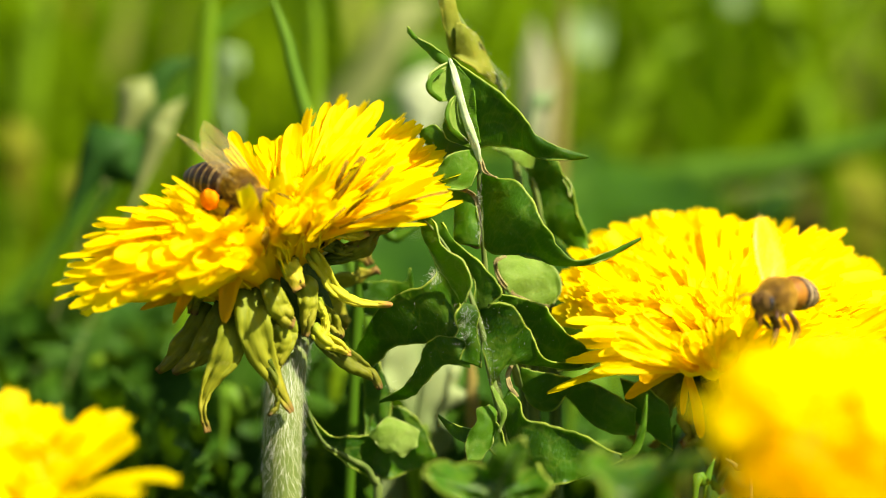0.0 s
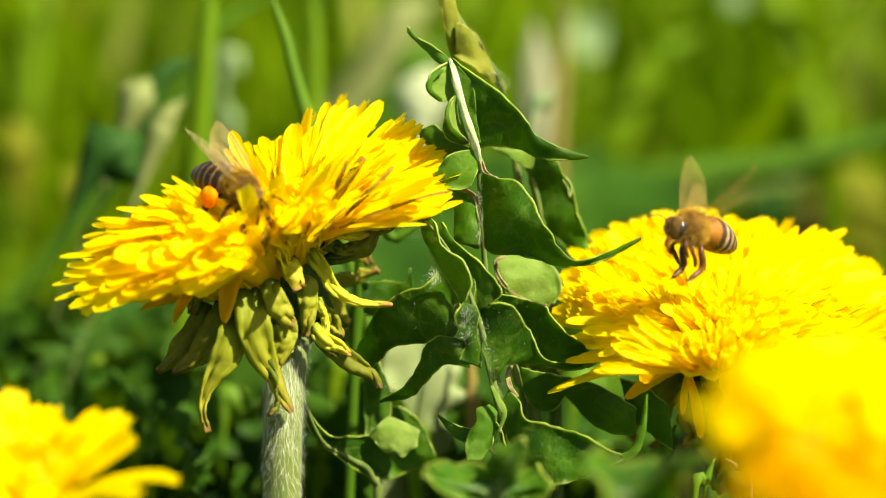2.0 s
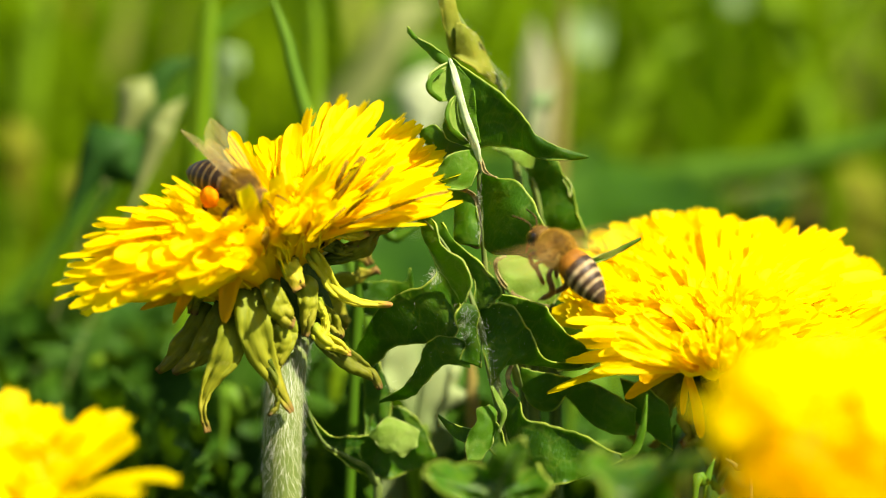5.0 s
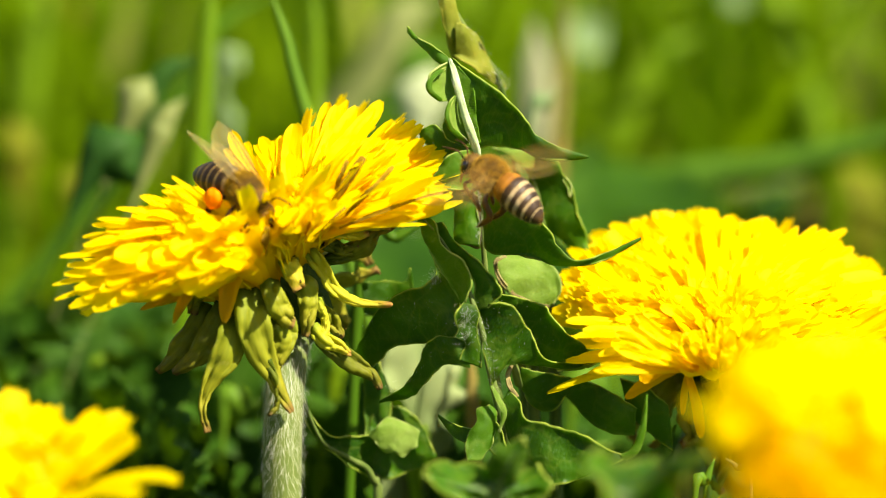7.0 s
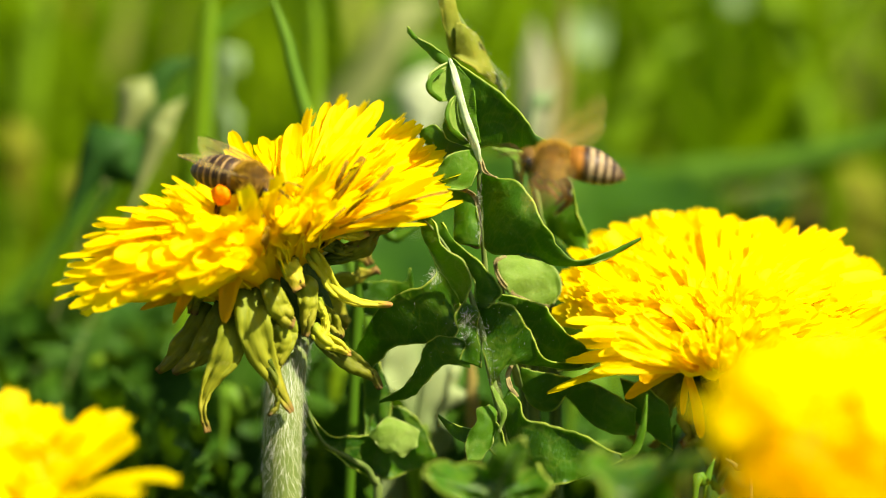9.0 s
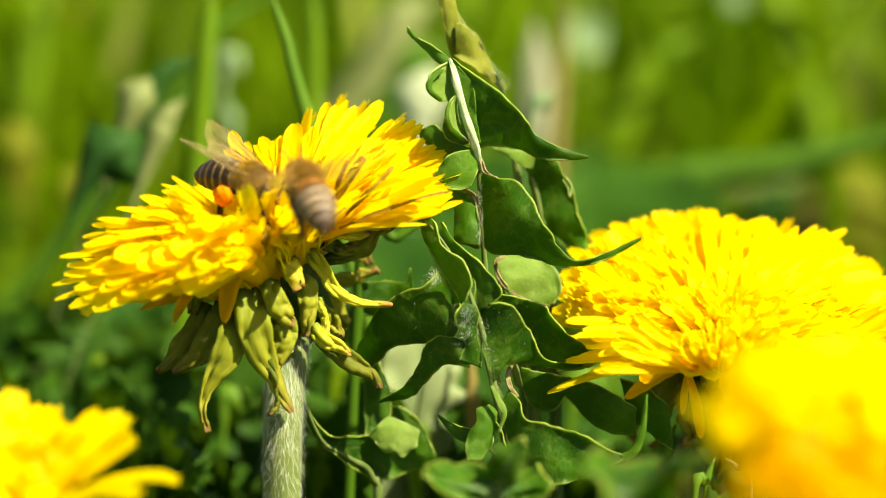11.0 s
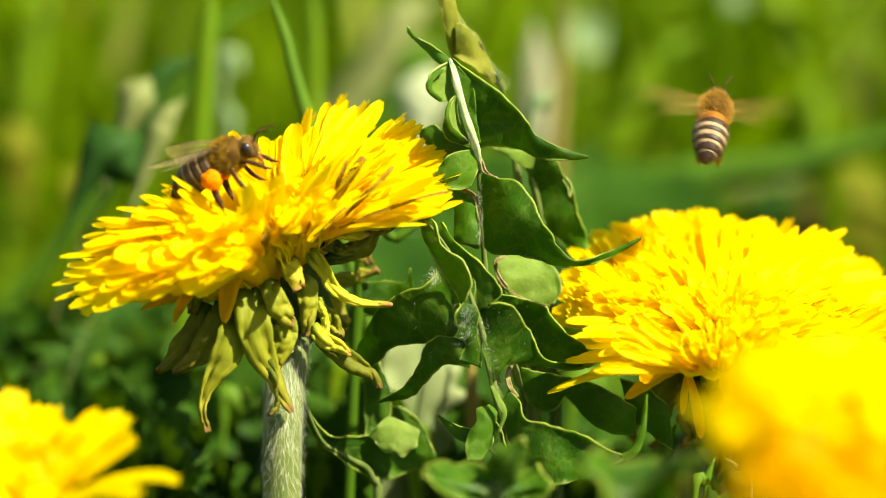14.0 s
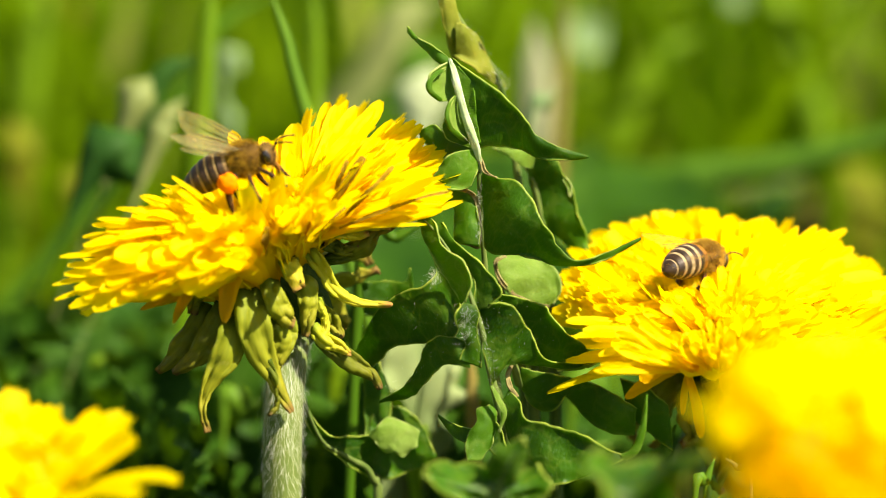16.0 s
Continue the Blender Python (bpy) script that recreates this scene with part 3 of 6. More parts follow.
    lobe(twist, [(772, 462, 2), (769, 490, 1), (748, 507, 1), (718, 516, 2), (688, 532, 3), (662, 560, 5), (646, 592, 7), (626, 630, 10)],
         [(812, 520, -2), (816, 560, -2), (806, 600, -2), (770, 606, 0), (735, 610, 2), (700, 616, 4), (672, 636, 6), (652, 672, 9)], bulge=0.09, lip=0.0006, seed=33)
    lobe(twist, [(822, 606, -4), (800, 599, -4), (778, 598, -3.4), (754, 612, -2), (741, 642, -1), (728, 668, 0), (706, 690, 2), (672, 710, 5)],
         [(832, 650, -4), (812, 645, -4), (790, 646, -3), (772, 658, -2), (754, 680, -0.5), (734, 697, 1), (708, 708, 3), (672, 713, 5)], bulge=0.10, lip=0.0006, seed=34)
    lobe(twist, [(822, 536, -5), (806, 552, -6), (803, 572, -6), (818, 592, -6), (824, 612, -5.5), (815, 640, -5)], [(842, 542, -5), (846, 560, -5), (844, 580, -5), (850, 604, -5), (854, 624, -4.5), (852, 650, -4)], bulge=0.12, lip=0.0006, seed=35)
    lobe(twist, [(866, 538, -5), (886, 533, -5), (912, 543, -5), (924, 566, -5), (940, 590, -4), (952, 618, -3.4), (970, 638, -2), (1010, 641, 0), (1064, 637, 2)],
         [(842, 548, -4), (850, 590, -4), (858, 630, -4), (872, 680, -3), (886, 656, -3), (906, 645, -3), (950, 646, -1.6), (1005, 652, 0.5), (1064, 640, 2)], bulge=0.04, seed=36)
    lobe(twist, [(984, 652, 1), (1010, 648, 1), (1038, 642, 1.6), (1062, 637, 2)], [(986, 657, 1), (1014, 656, 1), (1040, 651, 1.6), (1062, 640, 2)], LEAF_PALE, lip=0, seed=37)
    lobe(twist, [(900, 690, -2), (920, 712, -3), (932, 742, -4), (968, 752, -5), (1010, 762, -5.5), (1050, 778, -6), (1084, 798, -6), (1106, 807, -6)],
         [(884, 720, -2), (898, 770, -2), (918, 810, -3), (948, 846, -4), (990, 856, -5), (1040, 842, -5.5), (1082, 822, -6), (1108, 810, -6)], bulge=0.05, seed=38)
    lobe(twist, [(1096, 806, -6), (1116, 796, -6.4), (1130, 768, -6.6), (1138, 736, -6.6), (1144, 698, -6.4)], [(1108, 815, -6), (1130, 800, -6.6), (1141, 768, -6.8), (1144, 736, -6.8), (1145, 698, -6.4)], LEAF_LIGHT, bulge=0.15, seed=39)
    lobe(twist, [(866, 716, -3), (846, 724, -3.5), (846, 746, -4), (830, 764, -4.5), (825, 790, -5), (828, 814, -5)], [(876, 724, -3), (878, 738, -3.4), (880, 752, -3.4), (876, 770, -3.6), (868, 790, -4), (850, 816, -4.5)], LEAF_LIGHT, bulge=0.14, wave=0.0008, seed=40)
    lobe(twist, [(870, 740, -3.4), (884, 760, -3.4), (892, 780, -3), (900, 800, -3)], [(862, 770, -3.6), (864, 786, -3.6), (868, 798, -3.6), (880, 812, -3)], seed=41)
    lobe(twist, [(775, 734, 1), (798, 748, 0), (826, 758, -2), (852, 764, -3)], [(777, 738, 1), (796, 764, 0), (822, 784, -2), (850, 790, -3)], seed=42)
    lobe(twist, [(868, 684, -4), (878, 710, -4.4), (888, 736, -4.6), (882, 764, -4.6)], [(872, 682, -4), (886, 706, -4.4), (896, 732, -4.6), (884, 766, -4.6)], LEAF_PALE, lip=0, seed=43)
    lobe(twist, [(904, 646, -2), (896, 664, -2.4), (898, 684, -2.6), (914, 704, -2.6)], [(908, 648, -2), (903, 664, -2.4), (906, 682, -2.6), (918, 702, -2.6)], RIM_BROWN, lip=0, seed=44)
    leaf_down(twist, [((770, 480, 0), (764, 510, 0.5), 200, 6, 0.0006), ((826, 545, -6.4), (824, 600, -6.6), 200, 7, 0.0005), ((848, 560, -5.4), (880, 690, -4.4), 110, 7, 0.0006), ((690, 535, 2.5), (640, 600, 7), 60, 7, 0.0004),
                      ((885, 545, -5.6), (950, 610, -4.4), 40, 16, 0.0003), ((700, 690, 1), (790, 610, -4), 40, 10, 0.0003),
                      ((700, 560, 2), (800, 560, -3), 50, 20, 0.0003)], 11)
    # leaf between the two
    broad = standing_leaf("green dandelion leaf with broad lobes below the flower", [(1010, 2300, 14), (950, 820, 9), (918, 680, 6), (896, 600, 4), (886, 545, 3)], [0.0009, 0.0007, 0.0005, 0.0004, 0.0003])
    lobe(broad, [(880, 520, 3), (910, 524, 2), (944, 534, 1), (968, 543, 0), (976, 560, 0), (1006, 590, 1), (1040, 618, 2), (1066, 630, 3)], [(886, 545, 4), (900, 580, 4), (912, 610, 4), (930, 632, 4), (958, 644, 4), (990, 646, 4), (1030, 642, 4), (1066, 634, 3)], bulge=0.05, seed=14)
    lobe(broad, [(985, 668, 6), (1030, 672, 5.4), (1075, 690, 5), (1124, 722, 5)], [(1000, 700, 7), (1040, 742, 6.4), (1082, 768, 6), (1124, 772, 6)], bulge=0.1, seed=16)
    lobe(broad, [(1098, 668, 6), (1140, 684, 5.4), (1182, 716, 5)], [(1110, 722, 7), (1150, 768, 6.4), (1192, 796, 6)], bulge=0.1, seed=17)
    lobe(broad, [(920, 650, 5), (950, 656, 5), (985, 664, 5), (1010, 672, 6)], [(922, 690, 6), (944, 720, 6), (975, 728, 6), (1004, 700, 6)], seed=15)
    # thin pale leaf; its look of light from behind is put into the colour
    pale = standing_leaf("thin pale dandelion leaf behind the darker ones", [(1000, 2300, 16), (935, 800, 13), (900, 620, 11), (888, 520, 10), (880, 465, 9)], [0.0008, 0.0006, 0.0005, 0.0004, 0.0002])
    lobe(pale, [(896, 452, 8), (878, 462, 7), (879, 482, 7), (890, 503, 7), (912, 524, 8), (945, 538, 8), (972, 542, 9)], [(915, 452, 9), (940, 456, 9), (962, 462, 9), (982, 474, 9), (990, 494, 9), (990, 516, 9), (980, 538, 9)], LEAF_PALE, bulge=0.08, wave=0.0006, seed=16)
    lobe(pale, [(896, 451, 7.6), (876, 461, 6.6), (877, 484, 6.6), (889, 506, 6.6), (912, 527, 7.6), (945, 541, 7.6), (972, 544, 8.6)], [(896, 454, 7.6), (881, 463, 6.6), (882, 482, 6.6), (893, 501, 6.6), (914, 521, 7.6), (946, 536, 7.6), (972, 541, 8.6)], RIM_BROWN, bulge=0.1, lip=0, seed=17)
    # low curled leaf beside the stem
    low = standing_leaf("low curled dandelion leaf beside the stem", [(700, 2300, 20), (672, 1000, 14), (660, 850, 12), (620, 812, 10), (570, 780, 8), (530, 690, 7)], [0.0008, 0.0006, 0.0004, 0.0003, 0.0002, 0.0002])
    lobe(low, [(524, 680, 7), (534, 724, 7), (552, 764, 8), (590, 806, 9), (630, 834, 11), (660, 846, 13)], [(530, 682, 7), (548, 728, 7), (580, 768, 8), (622, 776, 10), (662, 762, 12), (694, 744, 14)], bulge=-0.06, seed=18)
    lobe(low, [(650, 770, 12), (666, 730, 13), (700, 716, 14), (740, 742, 14), (772, 806, 14)], [(650, 846, 13), (672, 850, 13), (700, 846, 14), (736, 832, 14), (772, 812, 14)], bulge=0.05, seed=181)
    # Not a separate lobe: the leaf's sunlit patch, laid on in pale colour.
    lobe(low, [(654, 772, 10.5), (672, 752, 10.5), (688, 738, 10.5), (712, 748, 10.5), (742, 764, 10.5)], [(664, 782, 10.5), (678, 800, 10.5), (696, 800, 10.5), (708, 812, 10.5), (738, 788, 10.5)], LEAF_PALE, bulge=0.02, wave=0.0012, lip=0, seed=182)
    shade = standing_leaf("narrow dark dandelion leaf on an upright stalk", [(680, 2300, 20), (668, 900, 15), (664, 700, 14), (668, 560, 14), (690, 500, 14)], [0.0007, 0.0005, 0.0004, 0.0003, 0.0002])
    lobe(shade, [(648, 632, 13), (646, 680, 13), (645, 730, 13), (646, 790, 13)], [(672, 640, 13), (690, 690, 13), (694, 740, 13), (680, 792, 13)], seed=19)
    lobe(shade, [(640, 500, 14), (680, 494, 13), (716, 498, 12), (728, 472, 12)], [(644, 560, 14), (680, 560, 14), (716, 540, 13), (732, 516, 12)], seed=191)
    # broad pale leaf low in the undergrowth
    lobed_leaf([(730, 1900, 44), (722, 1000, 40), (726, 820, 38), (738, 720, 36), (750, 630, 36), (765, 540, 36)],
               vec(0.3, 0.4, -1), [], 0.0062, PALE_LEAF, "broad pale green leaf low behind the dandelion leaves", 0.0012, 0.1, 41)
    # soft leaves close to the lens
    lobed_leaf([(900, 2000, -20), (890, 1000, -26), (880, 880, -28), (900, 820, -30), (930, 775, -30)],
               vec(0.1, 0.8, -1), [(-1, 1.2, 2.6, (740, 850, -30), (770, 790), (840, 800), (790, 900)), (1, 1.3, 2.6, (985, 860, -28), (960, 810), (930, 800), (950, 900))], 0.002, LEAF, "blurred bright dandelion leaf close to the lens", 0.0008, 0.15, 23)
    lobed_leaf([(1120, 1900, -45), (1120, 1050, -50), (1100, 900, -55), (1070, 850, -58), (1035, 825, -60)],
               vec(0.1, 0.9, -1), [(1, 1.4, 2.6, (1230, 800, -58), (1190, 820), (1130, 820), (1200, 900))], 0.0035, LEAF, "blurred dark dandelion leaf close to the lens", 0.0008, 0.15, 29)


def rosette(x, y, rng, count, size, near=False, mat=None):
    """A low weed with lobed leaves spreading from one root."""
    root = thing("dandelion_rosette", Matrix.Translation((x, y, 0)), "low rosette of toothed dandelion leaves, green darkened as if shaded", "weed", "undergrowth rosettes")
    turn = rng.random() * 6.28
    for i in range(count):
        a = turn + 6.283 * i / count + rng.uniform(-0.3, 0.3)
        out = Vector((math.cos(a), math.sin(a), 0))
        ln = size * rng.uniform(0.7, 1.1)
        if out.y < 0.1 and near:
            out = Vector((out.x, 0.15 + abs(out.y) * 0.5, 0)).normalized()
        rise = rng.uniform(0.75, 1.2)
        p = [Vector((x, y, 0.001))]
        for t in (0.25, 0.5, 0.75, 1.0):
            p.append(Vector((x, y, 0)) + out * (ln * t * (0.25 + 0.45 * t)) + Vector((0, 0, ln * rise * (t - 0.42 * t * t))))
        nrm = (Vector((0, 0, 1)) - out * 0.6).normalized()
        side_dir = out.cross(nrm).normalized()
        lobes = []
        for side in (-1, 1):
            for s0 in (1.0, 1.8, 2.6, 3.2):
                s1 = s0 + 0.7
                c = catmull(p, (s0 + s1) / 2)
                d = (catmull(p, s1) - catmull(p, s0)).normalized()
                reach = ln * (0.10 + 0.05 * s0) * rng.uniform(0.75, 1.2) * 0.8
                sd = side_dir * side
                tip = c + sd * reach - d * reach * 0.5
                lobes.append((side, s0, s1, tip, c + sd * reach * 0.9, c + sd * reach * 0.6 + d * reach * 0.35, c + sd * reach * 0.4 - d * reach * 0.25))
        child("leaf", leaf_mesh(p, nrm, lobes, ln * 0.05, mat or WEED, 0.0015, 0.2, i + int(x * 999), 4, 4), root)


def undergrowth():
    rng = random.Random(21)
    for a, w, size, n in ((-60, 42, 0.09, 8), (200, 40, 0.09, 8), (330, 62, 0.10, 8), (700, 48, 0.12, 7), (600, 75, 0.135, 8), (980, 50, 0.12, 7), (1200, 55, 0.115, 8), (1420, 60, 0.11, 8), (150, 90, 0.09, 9),
                          (-120, 75, 0.09, 8), (420, 110, 0.09, 8), (820, 95, 0.11, 7), (1050, 90, 0.10, 8), (1560, 75, 0.10, 7)):
        p = spot(a, 1400, w)
        rosette(p.x, p.y, rng, n, size, w < 130)


def broad_weed(a, b, w, rng, count):
    """A clump of upright broad toothed leaves that reaches up to the place given."""
    top = spot(a, b, w)
    x, y = top.x, top.y
    root = thing("broad_leaved_weed", Matrix.Translation((x, y, 0)), "clump of broad green leaves coloured dark as if shaded", "weed", "shaded weeds")
    for i in range(count):
        ang = 6.283 * i / count + rng.uniform(-0.4, 0.4)
        out = Vector((math.cos(ang), abs(math.sin(ang)) * 0.8 + 0.1, 0)).normalized()
        hgt = top.z * rng.uniform(0.72, 1.03)
        far = rng.uniform(0.010, 0.030)
        p = [Vector((x, y, 0.001)) + out * (far * t ** 1.7) + Vector((0, 0, hgt * (t - 0.12 * t ** 4) / 0.88)) for t in (0, 0.3, 0.55, 0.8, 1.0)]
        nrm = vec(rng.uniform(-1.3, -0.5), rng.uniform(0.0, 0.4), rng.uniform(-0.5, -0.1)).normalized()
        if rng.random() < 0.12:
            nrm = vec(rng.uniform(-0.3, 0.3), 0.5, -0.8).normalized()
        lobes = []
        for side in (-1, 1):
            for s0 in (1.9, 2.6, 3.25):
                s1 = s0 + 0.6
                c = catmull(p, s0 + 0.3)
                d = (catmull(p, s1) - catmull(p, s0)).normalized()
                sd = d.cross(nrm).normalized() * side
                reach = rng.uniform(0.007, 0.014)
                lobes.append((side, s0, s1, c + sd * reach - d * reach * 0.35, c + sd * reach * 0.95, c + sd * reach * 0.7 + d * reach * 0.4, c + sd * reach * 0.5 - d * reach * 0.3))
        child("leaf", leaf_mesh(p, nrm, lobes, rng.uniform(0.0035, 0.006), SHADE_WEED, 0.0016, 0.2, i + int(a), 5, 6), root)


def shaded_weeds():
    rng = random.Random(77)
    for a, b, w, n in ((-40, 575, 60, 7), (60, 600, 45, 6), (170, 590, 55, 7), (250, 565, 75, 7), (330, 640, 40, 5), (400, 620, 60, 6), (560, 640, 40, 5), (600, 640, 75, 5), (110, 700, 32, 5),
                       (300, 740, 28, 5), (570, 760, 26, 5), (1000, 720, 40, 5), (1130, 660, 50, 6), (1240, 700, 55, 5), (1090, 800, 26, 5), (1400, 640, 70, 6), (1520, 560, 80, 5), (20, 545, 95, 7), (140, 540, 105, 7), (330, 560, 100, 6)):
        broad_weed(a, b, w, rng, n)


# ---------------------------------------------------------------- single blades and dry bits in the distance
def stalk(name, a0, b0, a1, b1, w, width, mat, label, category, bend=0.004, group="", foot_a=None, slim=False):
    """A blade that leaves the soil below and passes two places on its way up."""
    low, high = spot(a0, b0, w), spot(a1, b1, w)
    d = high - low
    foot = low - d * (low.z / d.z) if abs(d.z) > 0.012 else Vector((low.x, low.y, 0))
    if (foot - low).length > 0.3:
        foot = Vector((low.x, low.y, 0))
    if foot_a is not None:
        foot = spot(foot_a, 1500, w)
        foot.z = 0
    mid = low
    pts = [foot, foot.lerp(mid, 0.5) + Vector((0, 0.002, 0)), mid, mid.lerp(high, 0.55) + Vector((0, 0, bend)), high]
    verts, faces, uvs = [], [], []
    n = 24
    for i in range(n + 1):
        t = i / n
        c = catmull(pts, t * 4)
        dd = (catmull(pts, min(t * 4 + 0.05, 4)) - catmull(pts, max(t * 4 - 0.05, 0))).normalized()
        side = dd.cross(AWAY).normalized()
        wd = width * 0.5 * (0.7 + 0.3 * math.sin(math.pi * min(1, t * 1.2))) * (1 if t < 0.8 else max(0.08, (1 - t) / 0.2)) * (1 if t > 0.5 else 0.25 + 1.5 * t)
        if slim:
            wd *= 0.03 + 0.97 * min(1.0, max(0.0, (t - 0.47) / 0.12))
        verts += [c - side * wd, c - AWAY * wd * 0.3, c + side * wd]
        uvs += [(1, t), (0, t), (1, t)]
    for i in range(n):
        q = i * 3
        faces += [(q, q + 1, q + 4, q + 3), (q + 1, q + 2, q + 5, q + 4)]
    ob = thing(name, Matrix.Translation(foot), label, category, group, data=mesh_of(name, [v - foot for v in verts], faces, mat, uvs))
    sol = ob.modifiers.new("thickness", "SOLIDIFY")
    sol.thickness = 0.0003
    return ob


def far_blades():
    g = "single grass blades"
    lab = "tall bright green grass blade"
    stalk("grass_blade", 352, 240, 378, -40, 75, 0.0030, BLADE, lab, "grass blade", 0.002, g)
    stalk("grass_blade", 556, 230, 556, -40, 90, 0.0024, BLADE, lab, "grass blade", 0.002, g)
    stalk("grass_blade", 548, 225, 476, -20, 35, 0.0016, BLADE_LOW, lab, "grass blade", 0.001, g)
    stalk("grass_blade", 250, 260, 480, -10, 110, 0.0030, BLADE_DARK, "dark green leaning grass blade", "grass blade", 0.004, g)
    stalk("grass_blade", 1010, 398, 1760, 190, 150, 0.0056, BLADE_DARK, "broad green blade bent low", "grass blade", 0.0, g, 940)
    stalk("grass_blade", 1040, 330, 1240, 60, 200, 0.006, BLADE, lab, "grass blade", 0.006, g)
    stalk("grass_blade", 650, 240, 800, 90, 150, 0.006, BLADE_DARK, "dark green leaning grass blade", "grass blade", 0.004, g)
    stalk("grass_blade", 30, 320, 90, -30, 230, 0.006, BLADE, lab, "grass blade", 0.006, g)
    stalk("grass_blade", 1480, 340, 1330, -30, 240, 0.006, BLADE, lab, "grass blade", 0.006, g)
    stalk("grass_blade", 1000, 412, 1420, 322, 210, 0.0066, PALE_GREEN, "pale half-dry blade bent low", "grass blade", 0.002, g, 960, True)
    stalk("dry_stalk", 972, 500, 1004, -30, 140, 0.0024, RUST, "dry rust-brown stalk standing in the grass", "dry stalk", 0.002)
    stalk("dry_stalk", 950, 300, 946, 40, 160, 0.0058, STRAW, "dry straw-coloured stalk standing in the grass", "dry stalk", 0.002, "", None, True)
    stalk("dry_stalk", 740, 262, 764, 120, 130, 0.0085, PALE_SOFT, "dry straw-coloured blade behind the leaf", "dry stalk", 0.002, "", 700, True)
    stalk("dry_stalk", 630, 190, 768, 0, 180, 0.0085, PALE_GREEN, "pale dry blade standing in the grass", "dry stalk", 0.004)
    stalk("dry_stalk", 248, 332, 326, 175, 62, 0.0034, PALE_GREEN, "pale straw-coloured blade standing in the grass", "dry stalk", 0.002, "", -330, True)
    stalk("dry_stalk", 212, 255, 264, 152, 66, 0.0058, PALE_GREEN, "pale straw-coloured blade standing in the grass", "dry stalk", 0.002, "", -400, True)
    stalk("grass_blade", 150, 330, 262, 255, 62, 0.0085, BLADE_SHADE, "broad green blade bent low, darkened as if shaded", "grass blade", 0.0, g, -500, True)
    stalk("grass_blade", 210, 300, 345, 105, 72, 0.0034, BLADE_SHADE, "leaning grass blade, green darkened as if shaded", "grass blade", 0.004, g, -500, True)
    stalk("grass_blade", 400, 770, 450, 715, 60, 0.0050, BLADE, "broad pale green blade behind the dandelion leaves", "grass blade", 0.001, "", 430, True)
    stalk("grass_blade", 640, 455, 748, 396, 18, 0.0013, BLADE_DARK, "thin dark green stem leaning behind the leaves", "grass blade", 0.0, g, 560)
    stalk("dry_stalk", 838, 790, 832, 600, 34, 0.0016, RUST, "dry rust-brown stalk standing in the grass", "dry stalk", 0.0)
    soft = "soft sunlit green blade low in the undergrowth"
    stalk("grass_blade", 590, 700, 625, 610, 60, 0.0040, BLADE, soft, "grass blade", 0.0, g, 600, True)
    stalk("grass_blade", 395, 745, 455, 712, 48, 0.0034, BLADE_LOW, soft, "grass blade", 0.0, g, 420, True)
    stalk("grass_blade", 170, 690, 205, 625, 70, 0.0024, BLADE, soft, "grass blade", 0.0, g, 180, True)
    stalk("grass_blade", 560, 870, 640, 790, 45, 0.0060, BLADE, soft, "grass blade", 0.0, g, 580, True)
    stalk("grass_blade", 735, 868, 752, 752, 30, 0.0042, BLADE, soft, "grass blade", 0.0, g, 740, True)
    stalk("grass_blade", 555, 795, 592, 722, 52, 0.0046, PALE_GREEN, soft, "grass blade", 0.0, g, 570, True)
    stalk("grass_blade", 1010, 730, 1080, 650, 60, 0.0050, BLADE_LOW, soft, "grass blade", 0.0, g, 1000, True)
    stalk("grass_blade", 1090, 640, 1115, 560, 60, 0.0040, BLADE, soft, "grass blade", 0.0, g, 1090, True)
    stalk("grass_blade", 936, 240, 988, 152, 70, 0.0012, BLADE_TEAL, "thin blue-green blade behind the hooked leaf", "grass blade", 0.0, g, 760, True)
    stalk("grass_blade", 1228, 905, 1264, 812, 4, 0.0011, BLADE_LOW, "narrow green blade under the round flower", "grass blade", 0.0, "", 1210, True)
    stalk("grass_blade", 1246, 900, 1288, 836, 6, 0.0008, BLADE_LOW, "narrow green blade under the round flower", "grass blade", 0.0, "", 1215, True)
    stalk("grass_blade", 1150, 890, 1196, 752, 10, 0.0016, BLADE_LOW, "narrow green blade under the round flower", "grass blade", 0.001, "", 1130, True)
    stalk("dry_stalk", 1330, 885, 1284, 812, 2, 0.0006, RUST, "thin rust-brown stalk under the round flower", "dry stalk", 0.001, "", 1345, True)
    dry = "half-dry olive stalk standing in the grass"
    stalk("dry_stalk", 40, 350, 20, 215, 190, 0.0075, BLADE_OLIVE, dry, "dry stalk", 0.002, "", None, True)
    stalk("dry_stalk", 150, 420, 120, 300, 170, 0.0060, BLADE_OLIVE, dry, "dry stalk", 0.002, "", None, True)
    stalk("dry_stalk", 100, 100, 125, -40, 260, 0.0070, BLADE_OLIVE, dry, "dry stalk", 0.002, "", None, True)
    stalk("grass_blade", 1530, 480, 1490, 285, 240, 0.016, BLADE_OLIVE, "half-dry olive blade standing in the grass", "grass blade", 0.002, "", None, True)
    stalk("grass_blade", 1330, 420, 1400, 300, 220, 0.010, BLADE_SHADE, "blade bent over, green darkened as if shaded", "grass blade", 0.002, "", None, True)
    stalk("dry_stalk", 1440, 440, 1470, 330, 260, 0.0085, RUST, "dry rust-brown stalk standing in the grass", "dry stalk", 0.002)
    stalk("grass_blade", 395, 150, 430, 95, 130, 0.0034, BLADE_TEAL, "pale blue-green blade bent over", "grass blade", 0.0, "", 300, True)
    stalk("grass_blade", 412, 260, 400, 175, 130, 0.0028, BLADE_TEAL, "pale blue-green blade bent over", "grass blade", 0.0, "", 480, True)
